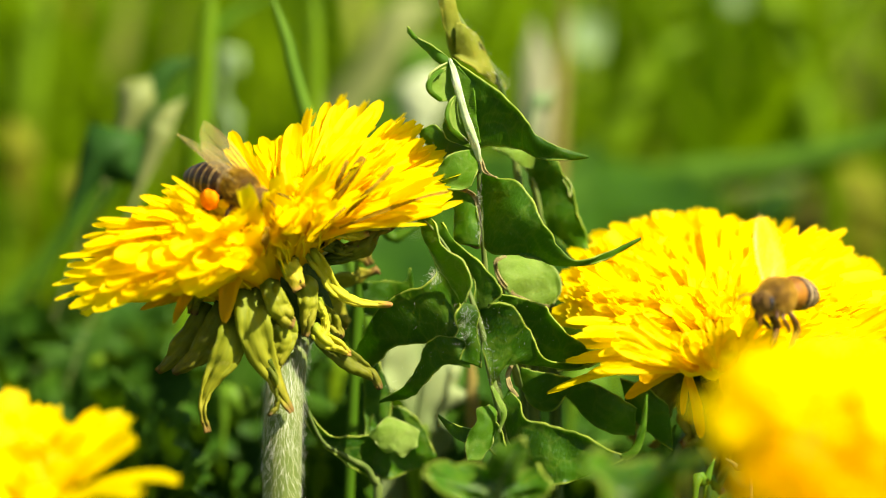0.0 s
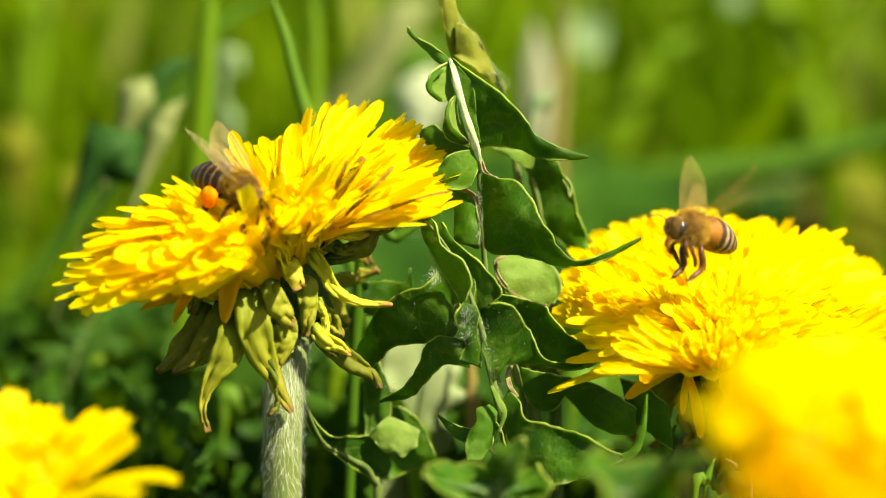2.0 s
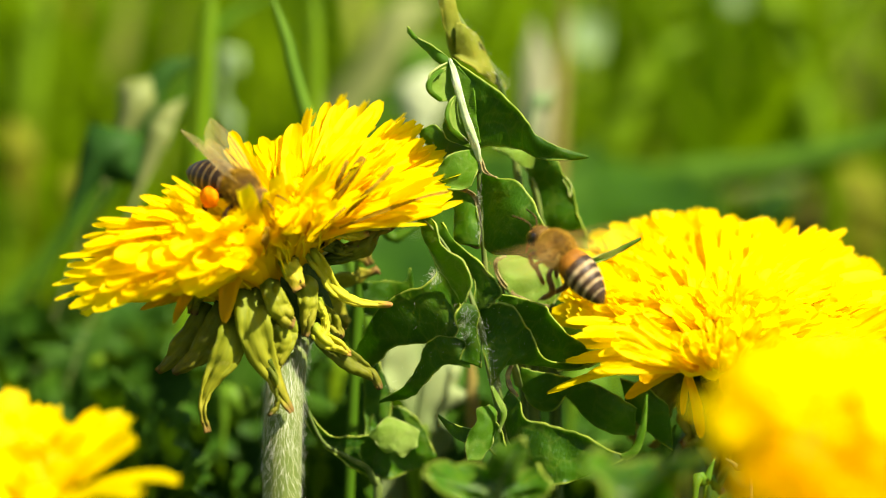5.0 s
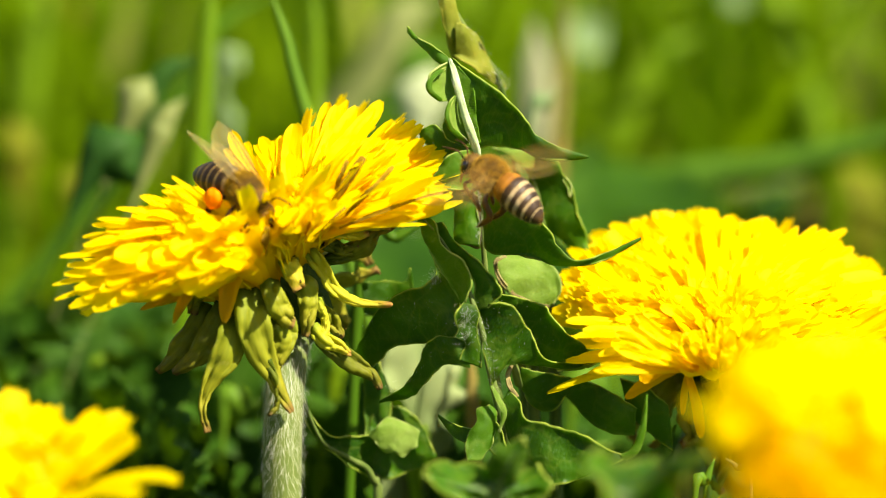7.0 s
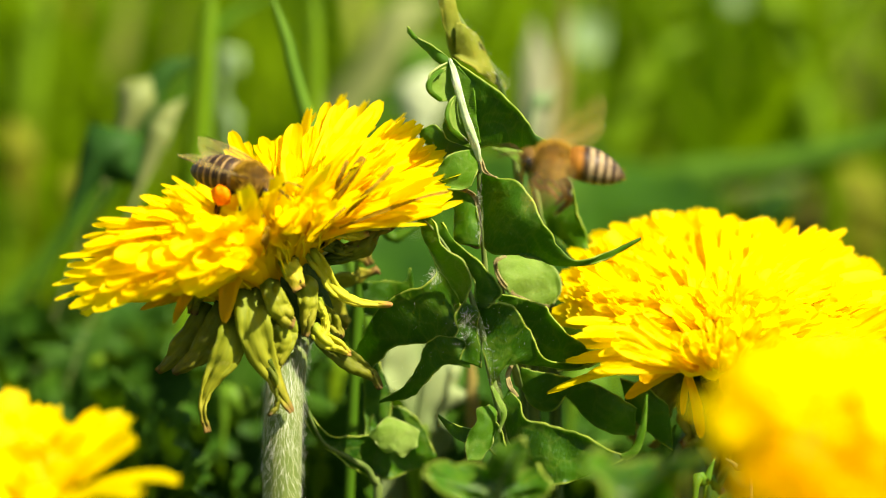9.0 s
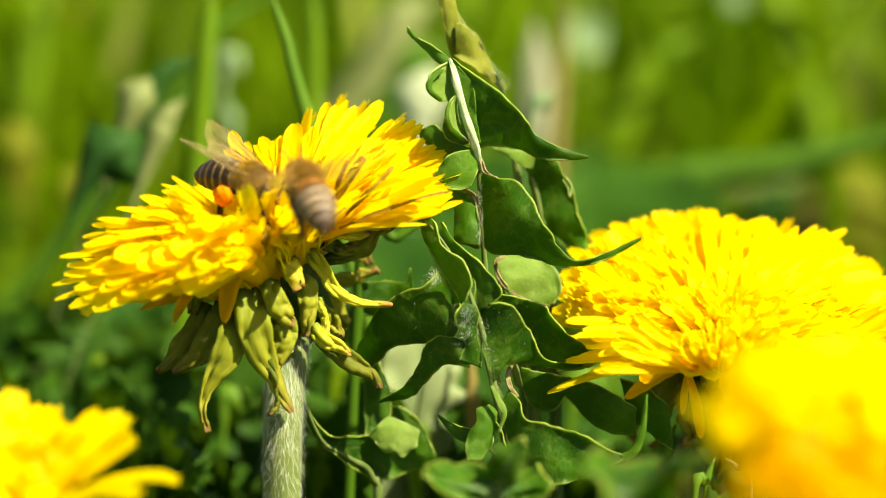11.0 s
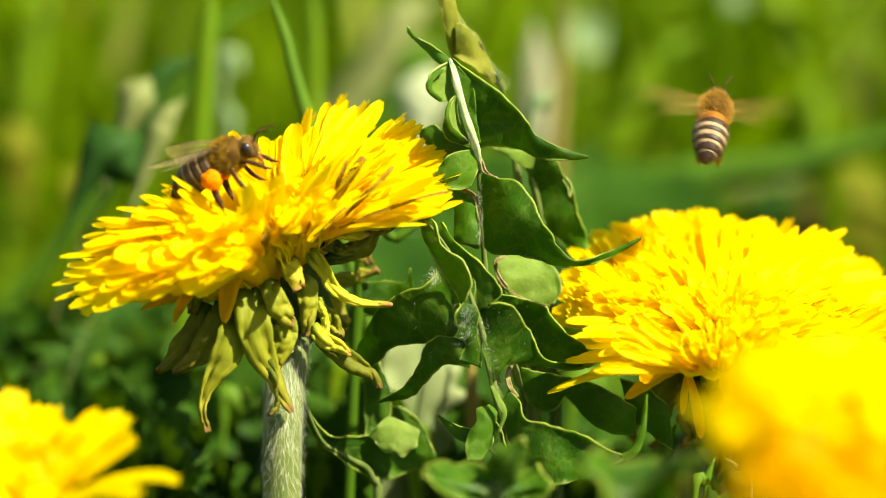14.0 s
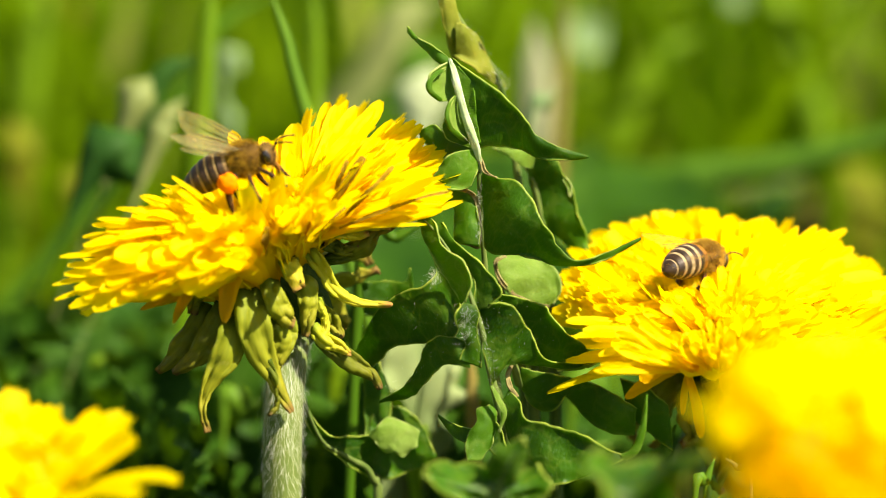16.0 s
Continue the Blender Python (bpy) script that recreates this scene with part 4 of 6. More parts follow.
    for a, b, w, r in ((1045, 70, 245, 0.0052), (1312, -8, 245, 0.0040), (690, 95, 240, 0.0030)):
        seed_head(a, b, w, r)


def seed_head(a, b, w, r):
    """A small pale bloom on a thin stalk."""
    top = spot(a, b, w)
    foot = Vector((top.x + 0.01, top.y, 0))
    root = thing("pale_bloom", Matrix.Translation(foot), "small pale bloom on a thin green stalk", "wild flower", "pale blooms")
    v, f, u = tube([foot, foot.lerp(top, 0.5) + Vector((0.003, 0, 0)), top], [0.0006, 0.0005, 0.0004], 6, 5)
    child("stalk", mesh_of("stalk", v, f, BLADE, u), root)
    rng = random.Random(int(a))
    for i in range(12):
        t = 6.283 * i / 12
        q = blade_geometry((0, 0, 0), (r * math.cos(t), r * math.sin(t), r * 0.35), r * 0.5, 0.0, 3)
        child("petal", mesh_of("petal", q[0], q[1], BLADE_TEAL, q[2]), root, Matrix.Translation(top) @ Matrix.Rotation(0.9, 4, "X"))


# ---------------------------------------------------------------- dandelions
def petal_mesh(ln, wd, curl, twist, mat):
    """One ray floret: narrow foot, channelled strap, five small teeth."""
    rows, cols = 9, 5
    verts, faces, uvs = [], [], []
    x = z = 0.0
    ang = -curl * 0.3
    for i in range(rows + 1):
        t = i / rows
        if i:
            ang = -curl * 0.3 + curl * t * t * 1.3
            x += math.sin(ang) * ln / rows
            z += math.cos(ang) * ln / rows
        w = wd * (0.30 + 0.70 * min(1, t / 0.45) ** 0.8) * (1 if t < 0.85 else 1 - 0.22 * ((t - 0.85) / 0.15) ** 2)
        for k in range(cols + 1):
            c = k / cols * 2 - 1
            tw = twist * t * c
            lift = -(c * c) * wd * 0.20 * (1 - 0.55 * t) + tw * wd * 0.5
            tz = 0.0
            if i == rows:
                tz = -0.00055 * (k % 2) + 0.0002 * (1 - c * c)
            verts.append((x + lift * math.cos(ang), c * w * 0.5, z - lift * math.sin(ang) + tz))
            uvs.append(((c + 1) / 2, t))
    for i in range(rows):
        for k in range(cols):
            a = i * (cols + 1) + k
            faces.append((a, a + 1, a + cols + 2, a + cols + 1))
    return mesh_of("petal", verts, faces, mat, uvs)


PETALS = {}


def petal_pool(wide):
    """A small pool of florets by length class, shared by all heads."""
    if wide not in PETALS:
        rng = random.Random(int(wide * 1e6))
        PETALS[wide] = [[petal_mesh(l * 0.001, wide * rng.uniform(0.75, 1.15), rng.uniform(-0.05, 0.50), rng.uniform(-0.3, 0.3), PETAL) for _ in range(5)] for l in (7.5, 9.5, 12, 14, 16.5, 19)]
    return PETALS[wide]


def bract_mesh(ln, wd, bend, seed, mat, start=0.0):
    """A reflexed fleshy bract: a cupped, crumpled plate that pinches into a thin curling tail."""
    rng = random.Random(seed)
    rows, cols = 26, 10
    verts, faces, uvs = [], [], []
    x = z = 0.0
    pinch = rng.uniform(0.50, 0.66)
    curl, lean = rng.uniform(-1.3, 1.6), rng.uniform(-0.0016, 0.0016)
    for i in range(rows + 1):
        t = i / rows
        tail = max(0.0, (t - pinch) / (1 - pinch))
        ang = start + bend * min(1, t * 2.6) + 0.35 * math.sin(t * 6 + seed) * t + curl * tail * tail
        if i:
            x += math.sin(ang) * ln / rows
            z += math.cos(ang) * ln / rows
        w = wd * (0.85 + 0.28 * math.sin(math.pi * min(1, t / pinch))) * (1 - min(1, tail * 1.25) ** 0.75 * 0.82) * (1 if t < 0.95 else 0.7)
        sway = lean * t * t * 1.6 + 0.0009 * tail * math.sin(tail * 4 + seed * 1.7)
        for k in range(cols + 1):
            c = k / cols * 2 - 1
            lift = c * c * w * (0.30 + 0.45 * tail) + 0.00016 * math.cos(c * 9) * (1 - tail)
            lift += 0.0011 * t * noise.noise(Vector((c * 1.3, t * 5, seed + 5.5))) + 0.0004 * noise.noise(Vector((c * 2.5, t * 11, seed + 0.5)))
            edge = 1 + 0.10 * noise.noise(Vector((c * 2, t * 9, seed + 2.5)))
            verts.append((x - lift * math.cos(ang), c * w * 0.5 * edge + sway, z + lift * math.sin(ang)))
            uvs.append(((c + 1) / 2, t))
    for i in range(rows):
        for k in range(cols):
            a = i * (cols + 1) + k
            faces.append((a, a + 1, a + cols + 2, a + cols + 1))
    return mesh_of("bract", verts, faces, mat, uvs)


def strap_mesh(name, pts, widths, facing, mat, channel=0.2, wob=0.0, seed=1, teeth=False, cols=8, steps=7, crease=0.0):
    """A channelled strap along smooth points, with its width at each point."""
    top = len(pts) - 1
    n = top * steps
    verts, faces, uvs = [], [], []
    for i in range(n + 1):
        t = i / n
        s = t * top
        c = catmull(pts, s)
        d = (catmull(pts, min(s + 0.05, top)) - catmull(pts, max(s - 0.05, 0))).normalized()
        side = d.cross(facing).normalized()
        out = side.cross(d).normalized()
        j = min(int(s), top - 1)
        w = widths[j] + (widths[j + 1] - widths[j]) * (s - j)
        if teeth and t > 0.86:
            w *= math.sqrt(max(0.0, 1 - 0.90 * ((t - 0.86) / 0.14) ** 2))
        for k in range(cols + 1):
            e = 2 * k / cols - 1
            lift = channel * w * (e * e - 0.4) + 0.012 * w * math.cos(e * 8) - crease * w * (abs(e - 0.15) - 0.5)
            lift += wob * noise.noise(Vector((e * 1.4, t * 5, seed + 0.5))) + wob * 0.4 * noise.noise(Vector((e * 3, t * 12, seed + 4.5)))
            edge = 1 + (0.12 if wob else 0.03) * noise.noise(Vector((e * 2, t * 8, seed + 2.5)))
            slip = (-0.00022 * (k % 2) * (1 - 0.3 * abs(e))) if teeth and i == n else 0.0
            verts.append(c + side * (e * w * 0.5 * edge) + out * lift + d * slip)
            uvs.append(((e + 1) / 2, t))
    for i in range(n):
        for k in range(cols):
            a = i * (cols + 1) + k
            faces.append((a, a + 1, a + cols + 2, a + cols + 1))
    return mesh_of(name, verts, faces, mat, uvs)


def add_bract(root, pts, widths, seed, mat=None, wob=0.0008, channel=0.04):
    """An outer bract: its line as places, its width in sixteenths of a millimetre."""
    me = strap_mesh("bract", [spot(*p) for p in pts], [w / 16000.0 for w in widths], -AWAY, mat or BRACT, channel, wob, seed, False, 10, 9, 0.26)
    ob = child("bract", me, root)
    sol = ob.modifiers.new("thickness", "SOLIDIFY")
    sol.thickness, sol.offset = 0.00035, 0


def add_petals(root, foot, tips, rng, mat=None, face=(-0.2, 0.45, -0.85), arch=0.0008, label=""):
    """Single ray florets from round one foot to tips (place and width)."""
    for a, b, w, wide in tips:
        p0 = spot(foot[0] + rng.uniform(-14, 14), foot[1] + rng.uniform(-10, 10), foot[2] + rng.uniform(-0.6, 0.6))
        p3 = spot(a, b, w)
        f = (vec(*face) + vec(rng.uniform(-0.35, 0.35), rng.uniform(-0.3, 0.3), 0)).normalized()
        bow = f * (arch * rng.uniform(0.5, 1.5))
        sway = (p3 - p0).cross(f).normalized() * rng.uniform(-0.0006, 0.0006)
        pts = [p0, p0.lerp(p3, 0.35) + bow * 0.8 + sway, p0.lerp(p3, 0.7) + bow + sway, p3]
        wd = wide / 16000.0
        me = strap_mesh("petal", pts, [wd * 0.45, wd * 0.85, wd, wd * 0.92], f, mat or PETAL, 0.14, 0.00012, rng.randrange(99), True, 8, 5)
        child("petal", me, root, None, label)


def dandelion(base, axis, stem_pts, size, count, seed, label, wide=0.0024, elev=None, bracts=12, stem_r=0.0023, hairs=0, turn=0.0, length=None, mass=240, core=1.0, droop=0.10, hollow=None, ring=0.90, fans=(), behind=False, neck=0.0075):
    """A dandelion in flower. base: foot of the head; axis: where it faces; elev(azimuth): how steeply the outer florets stand."""
    rng = random.Random(seed)
    z = axis.normalized()
    xax = (RIGHT - z * RIGHT.dot(z)).normalized()
    yax = z.cross(xax)
    head = Matrix.Translation(base) @ Matrix((xax, yax, z)).transposed().to_4x4()
    pit = head.inverted() @ hollow if hollow else None

    def in_pit(a, r0, ln, lift):
        if pit is None:
            return False
        rr = r0 + ln * math.cos(lift)
        p = Vector((rr * math.cos(a), rr * math.sin(a), ln * math.sin(lift)))
        return math.hypot(p.x - pit.x, p.y - pit.y) < 0.0084 and p.z > pit.z - 0.0040
    foot = stem_pts[-1]
    root = thing("dandelion", Matrix.Translation(foot), label, "flower", "dandelions in flower")
    pts = [base - z * neck * 0.55, base - z * neck] + stem_pts
    v, f, u = tube(pts, [stem_r * 1.05] + [stem_r] * (len(pts) - 1), 18, 8, 0.04)
    child("stem", mesh_of("stem", v, f, STEM, u), root, None, "pale downy hollow green stem")
    if hairs:
        vs, fs, us = [], [], []
        for i in range(hairs):
            s = 1 + rng.random() ** 1.6 * 2.0
            c = catmull(pts, s)
            d = (catmull(pts, s + 0.05) - c).normalized()
            a = rng.random() * 6.283
            nn = d.orthogonal().normalized()
            o = (nn * math.cos(a) + d.cross(nn) * math.sin(a))
            p0 = c + o * stem_r * 0.98
            dirn = (o * rng.uniform(0.0, 0.3) + d * rng.uniform(0.3, 1) + d.cross(o) * rng.uniform(-0.4, 0.4)).normalized()
            ln = rng.uniform(0.0004, 0.0016) * (1.8 if i % 12 == 0 else 1)
            wv = d.cross(o) * 0.0000065
            k = len(vs)
            p1 = p0 + dirn * ln * 0.6 + o * ln * 0.2
            p2 = p0 + dirn * ln
            vs += [p0 - wv, p0 + wv, p1 + wv, p1 - wv, p2]
            us += [(0, 0)] * 5
            fs += [(k, k + 1, k + 2, k + 3), (k + 3, k + 2, k + 4)]
        child("down", mesh_of("down", vs, fs, DOWN, us), root, None, "white woolly down on the stem")
    # cup of the head
    prof = [(-0.0068, 0.0021), (-0.0058, 0.0032), (-0.0038, 0.0040), (-0.0005, 0.0045), (0.0015, 0.0046), (0.0022, 0.0030), (0.0024, 0.0)]
    vs, fs, us = [], [], []
    sides = 26
    for zz, rr in prof:
        for k in range(sides):
            a = 6.283185 * k / sides
            r2 = rr * size * (1 + 0.07 * (1 if k % 2 else -1))
            vs.append((r2 * math.cos(a), r2 * math.sin(a), zz * size))
            us.append((k / sides, zz))
    for i in range(len(prof) - 1):
        for k in range(sides):
            a, b = i * sides + k, i * sides + (k + 1) % sides
            fs.append((a, b, b + sides, a + sides))
    child("cup", mesh_of("cup", vs, fs, CUP, us), root, head, "ribbed green cup, darkened as if shaded")
    # inner bracts that stand round the cup
    inner = random.Random(seed + 400)
    for i in range(13):
        me = bract_mesh(size * inner.uniform(0.0075, 0.0092), size * 0.0021, -0.10, seed * 70 + i, CUP, inner.uniform(0.10, 0.35))
        child("inner_bract", me, root, head @ Matrix.Rotation(6.283 * i / 13 + 0.2, 4, "Z") @ Matrix.Translation((0.0039 * size, 0, -0.0052 * size)))
    # reflexed outer bracts
    for i in range(bracts):
        a = 6.283 * i / bracts + rng.uniform(-0.15, 0.15) + turn
        ln = size * rng.uniform(0.0070, 0.0112)
        if behind and math.sin(a) < 0.3:
            continue
        flat = 0.55 if math.cos(a) > 0.45 else 1.0
        me = bract_mesh(ln, size * rng.uniform(0.0032, 0.0046), rng.uniform(0.75, 1.3) * flat, seed * 50 + i, BRACT, rng.uniform(1.2, 1.75))
        m = head @ Matrix.Rotation(a, 4, "Z") @ Matrix.Translation((0.0038 * size, 0, rng.uniform(-0.0048, -0.0005) * size))
        br = child("bract", me, root, m)
        sol = br.modifiers.new("thickness", "SOLIDIFY")
        sol.thickness = 0.00035
    # florets, from the rim inwards
    pool = petal_pool(wide)
    for i in range(count):
        q = 1 - (i / count) ** 1.05          # 1 at the rim, 0 in the middle
        a = i * 2.399963 + rng.uniform(-0.12, 0.12)
        el = elev(a) if elev else 0.25
        lift = el + (1.45 - el) * (1 - q) ** 0.9 + rng.uniform(-0.10, 0.10)
        short = 1.0
        if q > ring:
            if rng.random() > droop:
                lift -= rng.uniform(0.0, 0.22)
            else:
                lift -= rng.uniform(0.6, 1.1)
                short = 0.48
        want = short * (0.0078 * core + (0.0178 - 0.0078 * core) * q ** 0.9) * size * (length(a) if length else 1.0)
        if in_pit(a, 0.0052 * size * q ** 0.6, want, lift):
            continue
        k = min(range(6), key=lambda j: abs((7.5, 9.5, 12, 14, 16.5, 19)[j] * 0.001 - want))
        me = pool[k][rng.randrange(5)]
        r0 = 0.0052 * size * q ** 0.6
        m = head @ Matrix.Rotation(a, 4, "Z") @ Matrix.Translation((r0, 0, 0.0012 * size)) @ Matrix.Rotation(math.pi / 2 - lift, 4, "Y") @ Matrix.Rotation(rng.uniform(-0.3, 0.3), 4, "Z")
        if short < 1:
            m = m @ Matrix.Diagonal((1, 0.8, 1, 1))
        child("petal", me, root, m)
    # broad overlapping florets that close the rim: sector, count, lift and length classes
    rim = random.Random(seed + 900)
    for a0, a1, n, low, high, classes in fans:
        for i in range(n):
            a = a0 + (a1 - a0) * (i + rim.uniform(-0.3, 0.3)) / n
            lift = elev(a) + rim.uniform(low, high)
            m = head @ Matrix.Rotation(a, 4, "Z") @ Matrix.Translation((0.0052 * size, 0, 0.0008 * size)) @ Matrix.Rotation(math.pi / 2 - lift, 4, "Y") @ Matrix.Rotation(rim.uniform(-0.2, 0.2), 4, "Z")
            child("petal", pool[rim.choice(classes)][rim.randrange(5)], root, m)
    # the dense short florets of the middle, too many to tell apart
    vs, fs, us = [], [], []
    for i in range(mass):
        q = math.sqrt(rng.random()) * 0.95
        a = rng.random() * 6.283
        el = elev(a) if elev else 0.25
        lift = el + (1.45 - el) * (1 - q) ** 0.9 + rng.uniform(-0.12, 0.2)
        want = (0.0070 * core + 0.0080 * q) * size
        if in_pit(a, 0.0052 * size * q ** 0.6, want, lift):
            continue
        src = pool[min(range(6), key=lambda j: abs((7.5, 9.5, 12, 14, 16.5, 19)[j] * 0.001 - want))][rng.randrange(5)]
        m = Matrix.Rotation(a, 4, "Z") @ Matrix.Translation((0.0052 * size * q ** 0.6, 0, 0.0010 * size)) @ Matrix.Rotation(math.pi / 2 - lift, 4, "Y") @ Matrix.Rotation(rng.uniform(-0.6, 0.6), 4, "Z")
        o = len(vs)
        vs += [m @ vt.co for vt in src.vertices]
        fs += [tuple(j + o for j in pl.vertices) for pl in src.polygons]
        us += [(k % 6 / 5, k // 6 / 9) for k in range(len(src.vertices))]
    tagged(child("floret_mass", mesh_of("floret_mass", vs, fs, PETAL, us), root, head, "dense short yellow florets of the middle"), kind="stuff")
    # forked curling stigmas in the middle
    vs, fs, us = [], [], []
    for i in range(150):
        r = 0.010 * size * math.sqrt(rng.random())
        a = rng.random() * 6.283
        hgt = size * (0.0090 * core - 0.2 * r * core) * rng.uniform(0.85, 1.1)
        b0 = Vector((r * math.cos(a) * 0.85, r * math.sin(a) * 0.85, hgt * 0.6))
        b1 = Vector((r * math.cos(a), r * math.sin(a), hgt))
        for sgn in (-1, 1):
            ca = rng.random() * 6.283
            cd = Vector((math.cos(ca), math.sin(ca), 0))
            pts3 = [b0, b1, b1 + cd * 0.0005 + Vector((0, 0, 0.0011)), b1 + cd * 0.0013 + Vector((0, 0, 0.0013)), b1 + cd * 0.0016 + Vector((0, 0, 0.0006))]
            v3, f3, u3 = tube(pts3, [0.00012, 0.00012, 0.0001, 0.0001, 0.00008], 4, 2)
            o = len(vs)
            vs += v3
            us += u3
            fs += [tuple(j + o for j in ff) for ff in f3]
    child("stigma_tuft", mesh_of("stigma_tuft", vs, fs, STIGMA, us), root, head, "curling orange-yellow stigmas")
    return root


def dress_a(head):
    """Bracts and single florets of the head with the pollen gatherer."""
    def clear(a, b):
        return ((a - 412) / 98) ** 2 + ((b - 332) / 58) ** 2 > 1

    # The bract tones paint which ones catch sun and which lie in shade.
    add_bract(head, [(448, 515, -3), (446, 540, -5.5), (450, 582, -6), (464, 628, -5.6), (484, 668, -5), (500, 702, -4.6), (516, 730, -4.4)], [50, 56, 62, 52, 26, 15, 7], 1)
    add_bract(head, [(470, 640, -5), (488, 672, -5), (493, 700, -4.8), (488, 722, -5), (476, 735, -5.4)], [20, 12, 8, 6, 4], 2, BRACT_SHADE)
    add_bract(head, [(500, 562, -4), (503, 585, -4.6), (500, 612, -4.4), (492, 638, -4), (488, 656, -3.8)], [40, 48, 38, 20, 8], 3)
    add_bract(head, [(474, 496, -4), (482, 518, -5.4), (494, 545, -5.6), (508, 566, -5.4), (520, 574, -5.2)], [30, 36, 40, 30, 16], 4)
    add_bract(head, [(530, 498, -2.4), (542, 510, -3.6), (546, 536, -4), (544, 566, -3.6), (540, 596, -3.2)], [28, 40, 34, 26, 8], 5)
    add_bract(head, [(498, 448, -3), (508, 462, -4.4), (518, 482, -5), (530, 512, -4.6)], [22, 28, 32, 22], 6, BRACT_LIT)
    add_bract(head, [(538, 440, -2), (556, 456, -3), (575, 482, -3.4), (592, 512, -3.2), (624, 532, -2.6), (660, 538, -1.6), (692, 540, -1)], [20, 26, 24, 20, 15, 10, 5], 7, BRACT_LIT)
    add_bract(head, [(552, 578, -2.6), (574, 602, -3.2), (600, 614, -3), (620, 626, -2.6)], [22, 28, 20, 6], 8, BRACT_LIT)
    add_bract(head, [(566, 596, -1.6), (600, 624, -1.8), (634, 648, -1.4), (658, 664, -1), (674, 688, -0.6)], [26, 38, 30, 18, 7], 9, BRACT_SHADE)
    add_bract(head, [(562, 528, -2.6), (572, 555, -2.8), (577, 580, -2.8), (577, 602, -2.6)], [14, 10, 12, 6], 10, BRACT_LIT)
    add_bract(head, [(576, 460, 0.6), (610, 450, 0.4), (642, 436, 0.6), (664, 412, 1), (698, 402, 1.4)], [18, 30, 36, 20, 4], 11, BRACT_SHADE, 0.0009)
    add_bract(head, [(560, 410, -2), (595, 412, -2.4), (625, 418, -2.2), (652, 414, -2)], [20, 16, 14, 8], 12, BRACT_LIT)
    add_bract(head, [(585, 382, -1.6), (620, 392, -2), (650, 402, -2), (690, 402, -1.6)], [12, 10, 9, 5], 13, BRACT_LIT)
    add_bract(head, [(560, 425, 0), (590, 436, 0), (612, 444, 0), (636, 440, 0.2)], [22, 22, 18, 8], 131, BRACT_SHADE)
    add_bract(head, [(420, 560, -3.4), (412, 592, -4.4), (398, 632, -4.8), (378, 666, -4.6), (363, 700, -4.4), (360, 732, -4.4), (367, 766, -4.4)], [44, 58, 52, 34, 15, 9, 9], 14)
    add_bract(head, [(402, 540, -2), (388, 576, -2.8), (366, 612, -3), (338, 640, -2.8), (308, 660, -2.4)], [44, 56, 50, 30, 8], 15, BRACT_SHADE)
    add_bract(head, [(372, 540, -0.6), (350, 580, -1), (322, 614, -1), (300, 640, -0.8), (280, 658, -0.4)], [34, 44, 36, 22, 8], 16, BRACT_SHADE)
    add_bract(head, [(392, 510, -2.4), (366, 514, -3), (346, 530, -3), (340, 556, -2.6)], [16, 18, 18, 14], 17, BRACT_SHADE)
    add_bract(head, [(560, 540, 1), (586, 566, 1.6), (604, 600, 2)], [20, 30, 12], 18)
    add_bract(head, [(520, 455, -4), (524, 474, -4.6), (530, 500, -4.8)], [10, 14, 6], 19)
    rng = random.Random(61)
    # tall florets of the far rim
    add_petals(head, (500, 400, -2), ((408, 232, 3, 26), (436, 250, 3, 24), (462, 242, 4, 24), (500, 240, 4, 26), (522, 218, 3, 38), (548, 236, 3, 28)), rng)
    add_petals(head, (530, 400, -1), ((580, 180, 4, 30), (596, 186, 3, 24), (616, 176, 4, 22), (628, 205, 3, 28), (676, 178, 3, 32), (640, 226, 2, 30)), rng)
    add_petals(head, (540, 410, -1), ((700, 216, 4, 20), (718, 208, 4, 14), (736, 212, 3, 24), (748, 220, 3, 22), (728, 236, 1, 24), (752, 246, 1, 26)), rng)
    add_petals(head, (550, 415, -2), ((790, 268, 1, 30), (772, 258, 2, 26), (778, 284, 0, 20), (756, 300, -1, 28), (744, 318, -2, 34), (768, 322, -2, 30)), rng)
    # the crowd of narrow florets below their tips
    crest = [Vector(p) for p in ((408, 238, 3), (470, 246, 4), (525, 224, 3), (585, 184, 4), (620, 180, 4), (678, 182, 3), (735, 214, 3), (790, 270, 1), (800, 338, -2))]
    for i in range(84):
        p = catmull(crest, 8 * i / 84)
        drop = rng.uniform(6, 64)
        add_petals(head, (520 + 20 * i / 84, 408, -2), ((p.x - drop * 0.25 + rng.uniform(-8, 8), p.y + drop, p.z - drop * 0.05, rng.uniform(15, 25)),), rng)
    for i in range(12):
        p = catmull(crest, 5 + 3 * i / 12)
        drop = rng.uniform(40, 90)
        add_petals(head, (550, 405, -5), ((p.x - drop * 0.5, p.y + drop * 0.9, -5.5, rng.uniform(9, 15)),), rng)
    # florets reaching out to the leaves
    add_petals(head, (540, 425, -3), ((800, 336, -2, 34), (820, 356, -2, 14), (780, 352, -3, 22), (742, 366, -4, 22), (700, 370, -4, 30), (664, 380, -4, 30)), rng)
    # lowest florets of the near rim
    add_petals(head, (400, 470, -6), ((104, 455, -8, 20), (118, 470, -9, 20), (92, 506, -9, 20), (96, 532, -9.5, 18), (122, 546, -10, 22), (164, 551, -11, 36)), rng, face=(-0.1, 0.75, -0.65))
    add_petals(head, (400, 465, -6), ((112, 486, -9, 22), (148, 530, -10, 26), (196, 542, -11.5, 36), (130, 512, -10, 24), (240, 530, -12, 36), (176, 516, -11.5, 34)), rng, face=(-0.1, 0.75, -0.65))
